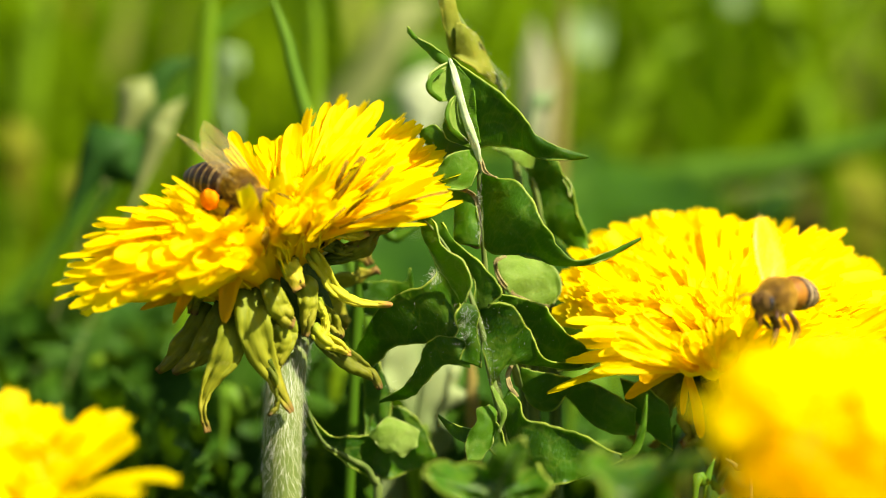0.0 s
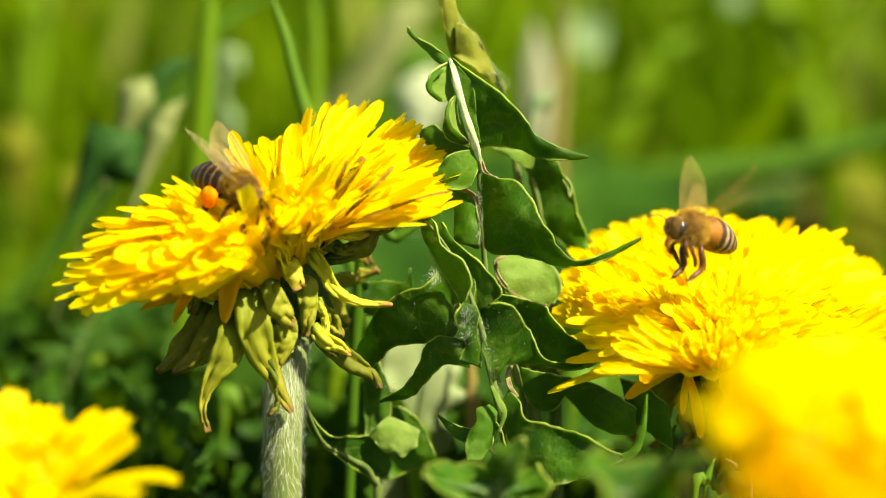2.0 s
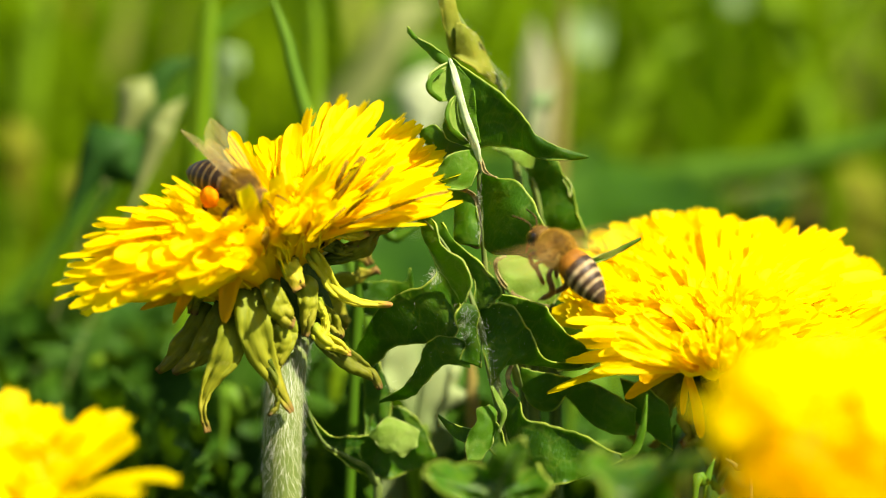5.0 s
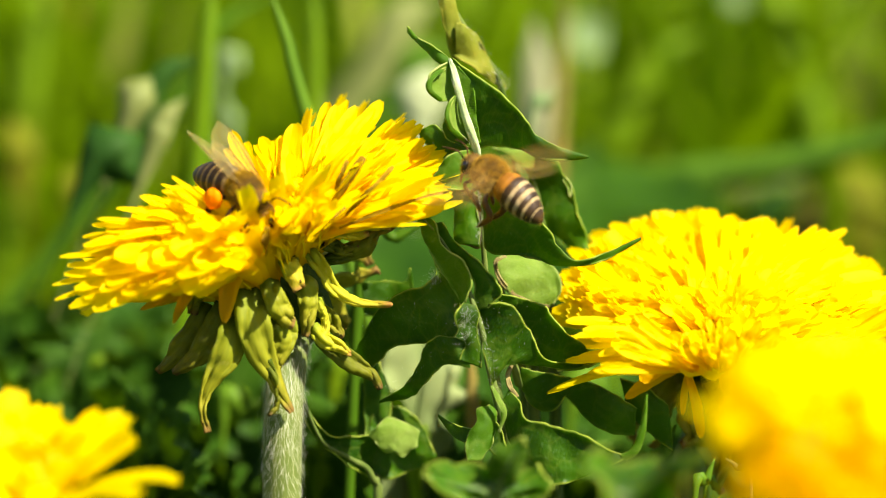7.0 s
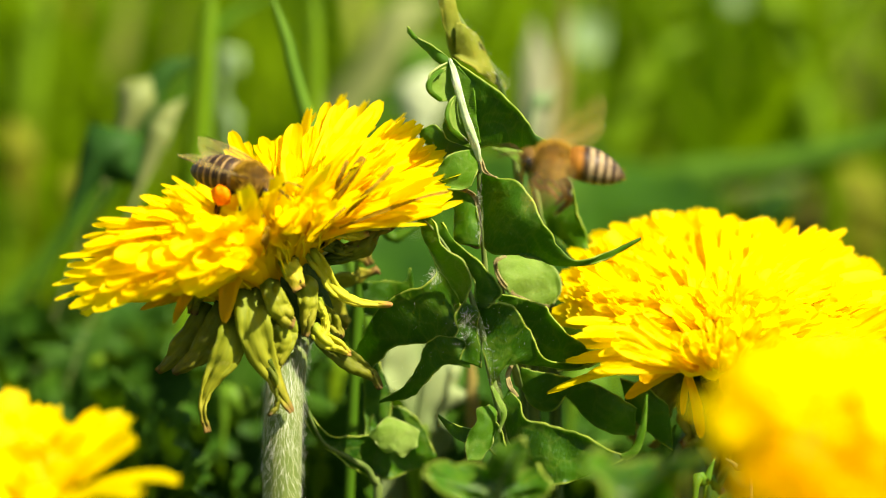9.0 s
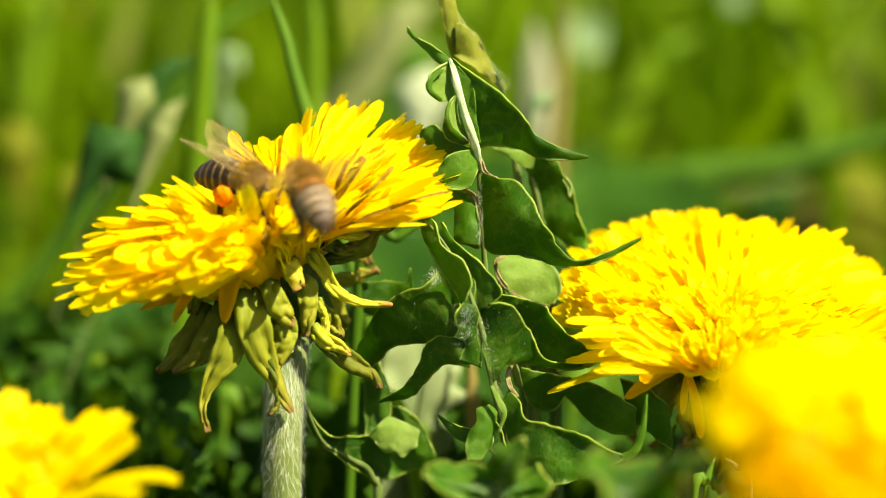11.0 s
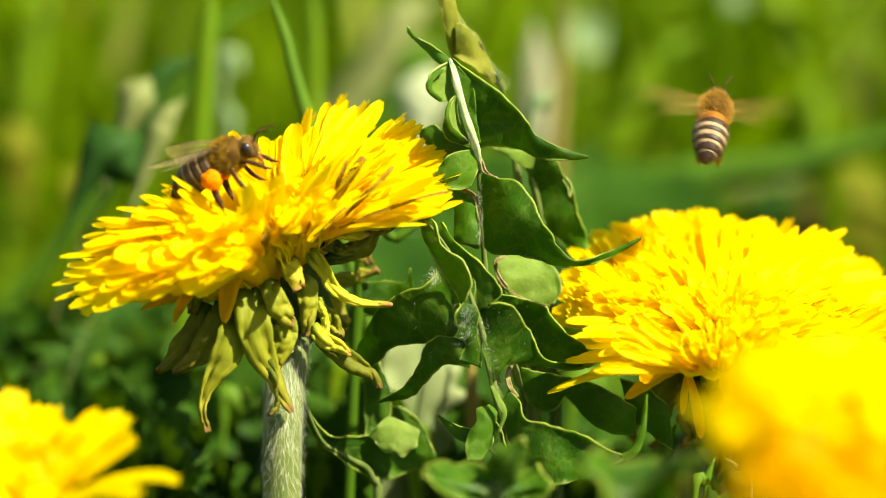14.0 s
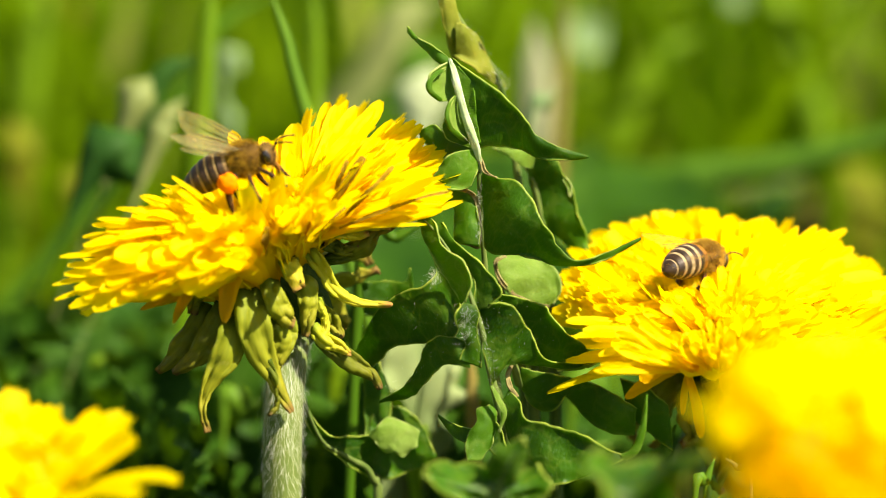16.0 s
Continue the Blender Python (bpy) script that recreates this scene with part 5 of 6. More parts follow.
    add_petals(head, (425, 455, -7), ((214, 452, -9, 44), (222, 480, -9, 56), (250, 508, -9, 56), (300, 520, -9, 50), (340, 516, -9, 44), (276, 440, -10, 44)), rng, face=(-0.1, 0.55, -0.8))
    # short florets of the near middle
    add_petals(head, (460, 455, -6), ((400, 420, -11, 34), (432, 410, -11, 30), (470, 404, -11, 30), (360, 430, -11, 36), (510, 396, -10, 30), (550, 384, -9, 30)), rng, arch=0.0012)
    add_petals(head, (480, 450, -6), ((330, 400, -10, 30), (560, 360, -8, 26), (600, 350, -7, 28), (640, 340, -6, 30), (590, 300, -4, 26), (660, 300, -4, 28)), rng, arch=0.0012)
    # florets that point out of the near side
    for i in range(141):
        t = (i % 47) / 46
        near = i // 47
        a, b = 300 + 300 * t + rng.uniform(-14, 14), (430 - 22 * near) - 62 * t + rng.uniform(-26, 30)
        if not clear(a, b):
            continue
        add_petals(head, (470 + 70 * t, 455 - 25 * t, -4), ((a, b, -12.5 + 3 * near + rng.uniform(-1.5, 1.5), rng.uniform(15, 25)),), rng, arch=0.0014)
    for i in range(140):
        t = i / 139
        a, b = 150 + 210 * t + rng.uniform(-16, 16), 412 - 118 * t + rng.uniform(-8, 84)
        if not clear(a, b):
            continue
        add_petals(head, (400 + 60 * t, 440, -5), ((a, b, -8 + rng.uniform(-3, 2), rng.uniform(12, 22)),), rng, arch=0.0008, face=(-0.2, 0.7, -0.65))
    # broad florets spread over the near rim
    add_petals(head, (430, 450, -8), ((160, 478, -10, 40), (186, 500, -11, 46), (214, 518, -11.5, 48), (250, 526, -12, 50), (200, 450, -11.5, 46), (240, 470, -12.5, 50), (284, 500, -12.5, 52), (320, 512, -12.5, 46)), rng, face=(0.0, 0.6, -0.8))
    add_petals(head, (440, 445, -9), ((270, 462, -13, 50), (310, 480, -13, 50), (350, 494, -13, 46), (300, 440, -13, 46), (340, 460, -13.5, 48), (380, 480, -13, 40), (372, 440, -13.5, 44), (408, 456, -13.5, 40)), rng, face=(0.0, 0.6, -0.8))
    # florets that hang under the rim
    # Their orange imitates the shade cast by the head above.
    for pts, wd in (([(420, 462, -6), (412, 486, -6.6), (404, 520, -6.4), (397, 572, -6)], [28, 42, 34, 18]), ([(392, 470, -6), (356, 494, -6), (328, 528, -5.6), (306, 574, -5)], [20, 26, 22, 9]),
                    ([(376, 474, -5), (330, 500, -5), (290, 528, -4.6), (248, 549, -4)], [18, 24, 20, 8]), ([(380, 478, -4), (350, 505, -4), (320, 524, -3.6), (280, 542, -3)], [18, 20, 14, 6])):
        child("petal", strap_mesh("petal", [spot(*p) for p in pts], [w / 16000.0 for w in wd], vec(-0.2, 0.2, -1).normalized(), PETAL_DROOP_SHADE, 0.16, 0.0002, 7, True), head, None, "drooping floret under the rim, orange tone painted for shade")
    # closed florets with dull olive backs
    for pts, wd in (([(578, 378, -7.5), (606, 336, -9), (628, 302, -9.2), (646, 277, -8.8)], [8, 17, 19, 15]), ([(612, 380, -7.5), (648, 346, -9), (674, 320, -9), (697, 294, -8.4)], [6, 11, 12, 9]),
                    ([(600, 404, -6), (680, 374, -7), (740, 352, -7), (796, 339, -6)], [5, 8, 8, 5]), ([(470, 452, -10), (470, 432, -11.8), (472, 416, -12), (474, 400, -11.8)], [8, 15, 16, 12]),
                    ([(590, 350, -7), (600, 322, -8.8), (608, 300, -9), (616, 284, -8.6)], [6, 9, 10, 7]), ([(556, 416, -8), (580, 392, -9.6), (596, 378, -9.6), (612, 366, -9)], [8, 13, 14, 9])):
        child("petal", strap_mesh("petal", [spot(*p) for p in pts], [w / 16000.0 for w in wd], vec(-0.2, 0.45, -0.85).normalized(), PETAL_BACK, 0.16, 0.0002, 7, True), head, None, "half-open floret with an olive back")


def dress_b(head):
    """Single florets of the round head."""
    rng = random.Random(62)
    up = (0.0, 0.5, -0.85)
    add_petals(head, (1270, 520, 12), ((1044, 414, 20, 34), (1080, 396, 20, 34), (1112, 402, 20, 32), (1160, 374, 22, 38), (1196, 376, 22, 34), (1250, 370, 22, 40)), rng, face=up)
    add_petals(head, (1290, 520, 12), ((1292, 380, 22, 36), (1346, 388, 22, 38), (1378, 410, 20, 36), (1410, 424, 20, 34), (1452, 424, 20, 38), (1490, 430, 20, 38)), rng, face=up)
    add_petals(head, (1310, 560, 8), ((1528, 464, 14, 38), (1562, 490, 12, 40), (1590, 530, 10, 40), (1545, 520, 6, 38), (1500, 500, 13, 36), (1450, 480, 12.8, 36)), rng, face=up)
    add_petals(head, (1260, 600, 6), ((1006, 440, 14, 34), (992, 482, 12, 36), (984, 520, 10, 34), (976, 550, 8, 34), (1030, 500, 6, 36), (1034, 574, 4, 36)), rng, face=up)
    add_petals(head, (1250, 620, 1), ((1044, 600, -2, 24), (1020, 634, -1, 20), (968, 697, 0, 16), (1060, 626, -3, 22), (1090, 616, -4, 24)), rng, face=(0.0, 0.7, -0.7))
    add_petals(head, (1250, 610, 2), ((1060, 560, 3.6, 27), (1090, 520, 7.2, 27), (1140, 500, 7, 27), (1110, 560, 1.6, 27), (1150, 590, -2, 27), (1180, 540, 1.4, 27)), rng, face=up)
    add_petals(head, (1280, 600, 2), ((1220, 500, 7, 27), (1270, 490, 7.9, 27), (1320, 490, 7.9, 27), (1370, 500, 7, 27), (1420, 520, 5.2, 27), (1230, 560, -1.4, 27)), rng, face=up)
    add_petals(head, (1290, 610, 0), ((1280, 550, -0.5, 27), (1330, 550, -0.5, 27), (1380, 560, -0.4, 27), (1430, 570, -3, 27), (1480, 560, 3.6, 27), (1200, 610, -4, 40)), rng, face=up)
    add_petals(head, (1240, 604, 0), ((1000, 570, -1, 26), (1016, 596, -2, 26), (1036, 616, -3, 22), (1058, 630, -4, 24), (1030, 586, -4, 30), (1084, 616, -5, 30)), rng, face=(0.0, 0.8, -0.6))
    add_petals(head, (1236, 612, 1), ((1090, 640, 2, 24), (1120, 626, 0, 28), (1140, 610, -1, 30), (1100, 596, -1, 30), (1160, 620, -1, 24), (1130, 580, -2, 30)), rng, face=(0.0, 0.8, -0.6))
    add_petals(head, (1235, 622, 0), ((1000, 640, -2, 18), (1040, 662, -2, 16), (984, 688, -1.5, 14), (1100, 640, -3, 20)), rng, face=(0.0, 0.7, -0.7))
    add_petals(head, (1240, 560, 2), ((990, 494, 12.5, 36), (986, 524, 9.8, 36), (984, 550, 7.5, 34), (1010, 470, 15.7, 36), (1040, 510, 7.1, 38), (1030, 540, 4.4, 38), (1046, 566, 2.1, 36), (1080, 480, 9.8, 38)), rng, face=up)
    # florets of the near rim, seen from below as they spread from the cup
    for i in range(46):
        t = (i + 0.5) / 46
        turn = radians(186 - 176 * t) + rng.uniform(-0.12, 0.12)
        far = rng.uniform(64, 150) * (1.25 if t < 0.3 else 0.85)
        foot = (1222 + 90 * t + rng.uniform(-8, 8), 652 + rng.uniform(-6, 6), -4)
        tip = (foot[0] + far * math.cos(turn), foot[1] - far * 0.78 * math.sin(turn))
        mid = (foot[0] + (tip[0] - foot[0]) * 0.55 + rng.uniform(-6, 6), foot[1] + (tip[1] - foot[1]) * 0.55 + rng.uniform(-4, 6), -8.4)
        wd = rng.uniform(13, 23) / 16000.0
        child("petal", strap_mesh("petal", [spot(*foot), spot(*mid), spot(tip[0], tip[1], -8.6 + rng.uniform(-1, 1))], [wd * 0.5, wd, wd * 0.9], vec(rng.uniform(-0.4, 0.4), 0.2, -0.95).normalized(), PETAL, 0.16, 0.0002, rng.randrange(99), True), head)
    for i in range(260):
        t, r = (i * 0.618) % 1.0, 0.12 + (i // 26) / 10
        add_petals(head, (1250 + 60 * t, 612 - 40 * r, 4), ((1030 + 480 * t + rng.uniform(-20, 20), 600 - 170 * r - 30 * math.sin(3.14 * t) + rng.uniform(-16, 16), -3 + 25 * r - 5 * math.sin(3.14 * t) + rng.uniform(-1, 1), rng.uniform(13, 22)),), rng, face=up, arch=0.0012)
    # Hanging florets, their shade under the head painted as orange.
    for pts, wd in (([(1214, 640, 1), (1222, 676, 0), (1234, 724, -0.6), (1241, 776, -0.8)], [8, 13, 21, 18]), ([(1222, 640, 2), (1214, 676, 1.6), (1210, 706, 1.4), (1208, 736, 1.4)], [8, 12, 14, 8]),
                    ([(1282, 650, 1), (1284, 668, 0.4), (1290, 688, 0), (1302, 710, 0)], [16, 26, 30, 20]), ([(1220, 640, 0), (1188, 646, -1.4), (1154, 656, -1.6), (1136, 678, -1.4)], [14, 28, 34, 22]),
                    ([(1210, 646, 3), (1170, 664, 3), (1136, 684, 3), (1106, 706, 3)], [18, 24, 24, 12])):
        child("petal", strap_mesh("petal", [spot(*p) for p in pts], [w / 16000.0 for w in wd], vec(0.1, 0.3, -1).normalized(), PETAL_SHADE, 0.14, 0.0002, 9, True), head, None, "floret hanging under the rim, coloured orange as if shaded")


def flowers():
    # the head with the pollen gatherer
    def rise_a(a):
        return 0.50 + 0.15 * max(0.0, math.sin(a)) + 0.24 * max(0.0, -math.sin(a)) - 0.24 * max(0.0, math.cos(a)) ** 2 + 0.07 * max(0.0, -math.cos(a))

    def reach_a(a):
        if math.sin(a) > 0.0 and math.cos(a) < -0.1:
            return 0.74
        if math.sin(a) > 0.78:
            return 0.76
        if math.sin(a) < 0.0 and math.cos(a) < 0.2:
            return 0.86
        if math.sin(a) > 0.2 and math.cos(a) > 0.2:
            return 1.0
        return 0.95 if math.cos(a) > 0.75 else 1.0
    b = spot(486, 500, 4)
    head_a = dandelion(b, vec(-0.43, 0.86, -0.27), [spot(503, 690, 0), spot(500, 900, 0), spot(505, 1500, 4), spot(510, 2330, 8)], 1.12, 290, 3,
              "open yellow dandelion with reflexed green bracts and downy stem", elev=rise_a, bracts=16, stem_r=0.00215, hairs=7000, turn=0.25, mass=300, core=0.66, wide=0.0026, hollow=spot(402, 326, -6), length=reach_a, droop=0.0,
              fans=((3.0, 3.9, 14, -0.14, 0.04, (3, 3, 4)), (3.9, 4.85, 14, -0.12, 0.14, (2, 3, 3)), (-0.25, 0.95, 18, -0.05, 0.30, (3, 3, 4))), behind=True, neck=0.0046)
    dress_a(head_a)

    # the rounder head beside it
    def rise_b(a):
        return 0.36 + 0.26 * max(0.0, -math.sin(a))
    b = spot(1288, 652, 14)
    head_b = dandelion(b, vec(0.08, 0.90, -0.42), [spot(1228, 800, 18), spot(1225, 950, 18), spot(1235, 1500, 18), spot(1240, 2330, 20)], 1.05, 295, 8,
              "full round yellow dandelion in bloom", elev=rise_b, bracts=11, stem_r=0.0021, wide=0.0023, mass=520, core=1.2, length=lambda a: 0.80 - 0.09 * math.cos(a), droop=0.0)
    dress_b(head_b)

    # heads close to the lens
    def rise_c(a):
        return 1.0
    b = spot(1628, 992, -90)
    head_c = dandelion(b, vec(-0.05, 0.97, -0.12), [spot(1612, 1100, -90), spot(1610, 1700, -90), spot(1605, 2600, -88)], 1.18, 170, 12,
              "blurred yellow dandelion close to the lens", elev=rise_c, bracts=9, stem_r=0.0022, droop=0.1, mass=120, core=1.2, wide=0.0026,
              fans=((-3.3, -0.3, 50, -1.0, -0.1, (2, 3, 3, 4)),))
    rng = random.Random(63)
    low = (0.1, 0.35, -0.9)
    add_petals(head_c, (1500, 690, -92), ((1258, 700, -94, 60), (1256, 740, -96, 60), (1264, 776, -98, 60), (1284, 812, -99, 60), (1304, 846, -100, 60), (1330, 880, -100, 60)), rng, face=low, arch=0.002)
    add_petals(head_c, (1530, 690, -94), ((1366, 905, -102, 62), (1404, 930, -102, 62), (1446, 940, -103, 62), (1490, 950, -103, 62), (1536, 950, -103, 62), (1580, 950, -103, 62)), rng, face=low, arch=0.002)
    add_petals(head_c, (1540, 720, -94), ((1268, 668, -92, 60), (1300, 640, -90, 60), (1350, 760, -102, 60), (1420, 800, -104, 60), (1500, 820, -104, 60), (1570, 810, -104, 60)), rng, face=low, arch=0.002)
    # Alternating orange straps paint the shaded streaks of the lower side.
    add_petals(head_c, (1510, 700, -102), [(1300 + 30 * i, 925 - 50 * abs(i - 5) / 5, -107, (30, 16)[i % 2]) for i in range(11)], rng, PETAL_SHADE, low, 0.002, "floret coloured deep orange as if shaded")

    def rise_d(a):
        return 0.55
    b = spot(5, 922, -42)
    dandelion(b, vec(0.12, 0.96, -0.25), [spot(0, 1100, -42), spot(-5, 1500, -42), spot(-8, 2500, -40)], 0.78, 46, 15,
              "small yellow dandelion on a short stem", elev=rise_d, bracts=9, stem_r=0.0019, wide=0.0036, mass=36, droop=0.0)


# ---------------------------------------------------------------- bees
MM = 0.00095


def mm(parts):
    v, f, u = parts
    return [Vector(p) * MM for p in v], f, u


def wing_mesh(ln, chord, side, mat):
    rows, cols = 12, 6
    verts, faces, uvs = [], [], []
    for i in range(rows + 1):
        t = i / rows
        front = chord * 0.22 * math.sin(math.pi * min(1, t * 0.9 + 0.1)) + 0.1
        back = -chord * (0.10 + 0.85 * math.sin(math.pi * min(1, t ** 0.8 * 0.86 + 0.04)))
        if t > 0.8:
            f = math.sqrt(max(0.0, 1 - ((t - 0.8) / 0.2) ** 2))
            mid = (front + back) * 0.35
            front, back = mid + (front - mid) * f, mid + (back - mid) * f
        for k in range(cols + 1):
            c = k / cols
            verts.append(Vector((front + (back - front) * c, side * ln * t, 0.12 * math.sin(c * 9) * (1 - c) - 0.10 * t * t)) * MM)
            uvs.append((c, t))
    for i in range(rows):
        for k in range(cols):
            a = i * (cols + 1) + k
            faces.append((a, a + 1, a + cols + 2, a + cols + 1))
    return mesh_of("wing", verts, faces, mat, uvs)


def vein_mesh(ln, chord, side, c0, c1, e, mat=None, thick=1.0):
    pts = [Vector((chord * (c0 + (c1 - c0) * t), side * ln * e * t, 0.06 - 0.10 * t * t)) for t in (0.0, 0.35, 0.7, 1.0)]
    v, f, u = mm(tube(pts, [0.05 * thick, 0.04 * thick, 0.03 * thick, 0.02 * thick], 4, 3))
    return mesh_of("vein", v, f, mat or LEG, u)


def fur_mesh(c, r, count, length, seed, keep, mat, width=0.05):
    rng = random.Random(seed)
    vs, fs = [], []
    while len(fs) < count:
        d = Vector((rng.gauss(0, 1), rng.gauss(0, 1), rng.gauss(0, 1))).normalized()
        if not keep(d):
            continue
        p = Vector((c[0] + d.x * r[0], c[1] + d.y * r[1], c[2] + d.z * r[2])) * MM
        nn = Vector((d.x / r[0], d.y / r[1], d.z / r[2])).normalized()
        o = (nn + Vector((rng.gauss(-0.25, 0.3), rng.gauss(0, 0.3), rng.gauss(0, 0.3)))).normalized()
        s = nn.orthogonal().normalized()
        s = (Matrix.Rotation(rng.random() * 6.28, 3, nn) @ s) * width * MM
        k = len(vs)
        vs += [p - s, p + s, p + o * length * rng.uniform(0.6, 1.2) * MM]
        fs.append((k, k + 1, k + 2))
    return mesh_of("fur", vs, fs, mat)


def bee(label, gatherer):
    """A honey bee worker, head along +x, 12 mm long. Returns the thing, its wings and its legs."""
    fur = FUR_DULL if gatherer else FUR
    root = thing("honey_bee", Matrix(), label, "bee", "honey bees")
    v, f, u = mm(blob((0, 0, 0), (2.25, 1.95, 1.95), 12, 18, lambda d: 1 + 0.06 * d.x))
    thorax = child("thorax", mesh_of("thorax", v, f, COAT, u), root, None, "furry golden brown thorax")
    child("fur", fur_mesh((0, 0, 0), (2.2, 1.9, 1.9), 9500, 0.58, 2, lambda d: True, fur, 0.02), thorax)
    v, f, u = mm(blob((2.75, 0, -0.55), (0.95, 1.5, 1.5), 12, 18, lambda d: 1 - 0.18 * max(0, -d.z)))
    head = child("head", mesh_of("head", v, f, COAT, u), root, None, "dark flattened head")
    child("fur", fur_mesh((2.75, 0, -0.55), (0.95, 1.45, 1.45), 600, 0.36, 5, lambda d: abs(d.y) < 0.75, FUR_HEAD, 0.025), head)
    for s in (-1, 1):
        v, f, u = mm(blob((2.80, 1.13 * s, -0.40), (0.48, 0.42, 0.86), 12, 14))
        child("eye", mesh_of("eye", v, f, EYE_MAT, u), head, None, "glossy black oval eye")
        v, f, u = mm(tube([Vector(p) for p in ((3.6, 0.35 * s, -0.2), (4.3, 0.75 * s, 0.55), (5.3, 1.1 * s, 0.5), (6.3, 1.35 * s, 0.15))], [0.09, 0.095, 0.095, 0.085], 7, 4))
        child("antenna", mesh_of("antenna", v, f, LEG, u), head, None, "thin elbowed dark antenna")
    v, f, u = mm(tube([Vector(p) for p in ((3.1, 0, -1.7), (3.3, 0, -2.4), (3.1, 0, -3.4))], [0.30, 0.22, 0.08], 8, 4))
    child("proboscis", mesh_of("proboscis", v, f, AMBER, u), head)
    # abdomen: six overlapping rings, dark behind and pale-haired in front
    def rad(t):
        return 2.12 * math.sin(math.pi * min(1, 0.20 + 0.80 * t ** 0.9)) ** 0.55 if t < 0.999 else 0.12
    def axis(t):
        return Vector((-1.7 - 6.5 * t, 0, 0.05 - 0.2 * t - 0.9 * t * t))
    for i in range(6):
        t0, t1 = i / 6, (i + 1) / 6 + 0.012
        rows, sides = 6, 22
        vs, fs, us, sl = [], [], [], []
        for r in range(rows + 1):
            t = t0 + (t1 - t0) * r / rows
            c = axis(t)
            g = rad(min(t, 0.999)) * (1.0 + 0.035 * r / rows) if t < 1 else 0.1
            for k in range(sides):
                a = 6.283185 * k / sides
                vs.append((c + Vector((0, g * math.cos(a), g * 0.92 * math.sin(a)))) * MM)
                us.append((k / sides, r / rows))
        for r in range(rows):
            for k in range(sides):
                a, b = r * sides + k, r * sides + (k + 1) % sides
                fs.append((a, b, b + sides, a + sides))
                pale = r < (2, 2, 3, 3, 2, 1)[i] - (1 if gatherer and i in (2, 3) else 0)
                sl.append(1 if pale else 0)
        fs.append(tuple(range((rows) * sides, (rows + 1) * sides)))
        sl.append(0)
        if i == 0 and gatherer:
            mats = [DARK, BAND_DULL]
        elif i == 0:
            mats = [AMBER, AMBER]
        elif i == 1 and not gatherer:
            mats = [DARK, AMBER]
        else:
            mats = [DARK, CREAM if not gatherer else BAND_DULL]
        seg = child("abdomen_ring", mesh_of("abdomen_ring", vs, fs, mats, us, sl), root)
        cm = axis((t0 + t1) / 2)
        child("fur", fur_mesh(cm, (0.55, rad((t0 + t1) / 2) * 0.99, rad((t0 + t1) / 2) * 0.91), 420 if i < 2 else 40, 0.24, 40 + i, lambda d: abs(d.x) < 0.9, fur, 0.03), seg)
    # legs
    legs = []
    for s in (-1, 1):
        sets = (((1.2, 0.9 * s, -1.3), (2.1, 1.7 * s, -2.0), (2.7, 1.9 * s, -3.0), (3.0, 1.8 * s, -3.9), (3.4, 1.7 * s, -4.6)),
                ((0.1, 1.1 * s, -1.5), (0.2, 2.4 * s, -2.0), (0.1, 2.8 * s, -3.4), (0.3, 3.0 * s, -4.5), (0.7, 3.1 * s, -5.2)),
                ((-1.0, 1.1 * s, -1.2), (-1.5, 2.3 * s, -0.9), (-2.7, 2.6 * s, -2.4), (-3.1, 2.6 * s, -3.9), (-3.3, 2.5 * s, -4.9)))
        if not gatherer:
            sets = (((1.2, 0.9 * s, -1.3), (1.9, 1.4 * s, -2.1), (1.3, 1.3 * s, -2.9), (0.8, 1.2 * s, -3.2), (0.5, 1.2 * s, -3.4)),
                    ((0.1, 1.0 * s, -1.5), (0.7, 1.5 * s, -2.4), (-0.3, 1.5 * s, -3.3), (-0.9, 1.3 * s, -3.9), (-1.1, 1.2 * s, -4.2)),
                    ((-1.0, 0.9 * s, -1.4), (-1.3, 1.5 * s, -2.5), (-2.4, 1.4 * s, -3.9), (-1.7, 1.2 * s, -5.4), (-1.0, 1.1 * s, -6.4)))
        for j, p in enumerate(sets):
            big = 1.6 if j == 2 else 1.05
            hip = Vector(p[0])
            v, f, u = mm(tube([Vector(q) - hip for q in p], [0.24, 0.22 * big, 0.27 * big, 0.20 * big, 0.06], 8, 5))
            at = Matrix.Translation(hip * MM)
            leg = child("leg", mesh_of("leg", v, f, LEG if gatherer else LEG_AMBER, u), root, at)
            legs.append((leg, j, s, hip * MM))
            vs, fs = [], []
            rng = random.Random(j * 7 + s)
            for k in range(110):
                t = rng.uniform(0.6, 3.6)
                c = (catmull([Vector(q) for q in p], t) - hip) * MM
                d = Vector((rng.gauss(0, 1), rng.gauss(0, 1), rng.gauss(-0.4, 0.6))).normalized()
                w = d.orthogonal().normalized() * 0.00002
                n = len(vs)
                vs += [c - w, c + w, c + d * 0.00062 * big ** 0.5]
                fs.append((n, n + 1, n + 2))
            child("fur", mesh_of("fur", vs, fs, FUR_HEAD), leg, at)
            if gatherer and j == 2:
                v, f, u = mm(blob((-2.3, 2.65 * s, -1.25), (1.20, 0.90, 1.25), 10, 14, lambda d: 1 + 0.09 * math.sin(7 * d.x + 5 * d.z)))
                child("pollen_basket", mesh_of("pollen_basket", v, f, POLLEN, u), leg, None, "packed ball of orange pollen")
    wings = []
    for s in (-1, 1):
        for kind, ln, ch, at in (("forewing", 9.0, 3.1, (0.5, 1.2 * s, 1.25)), ("hindwing", 6.4, 2.3, (-0.5, 1.2 * s, 1.1))):
            w = child(kind, wing_mesh(ln, ch, s, WING_REST if gatherer else WING), root, Matrix.Translation(Vector(at) * MM), "clear amber-tinted veined wing")
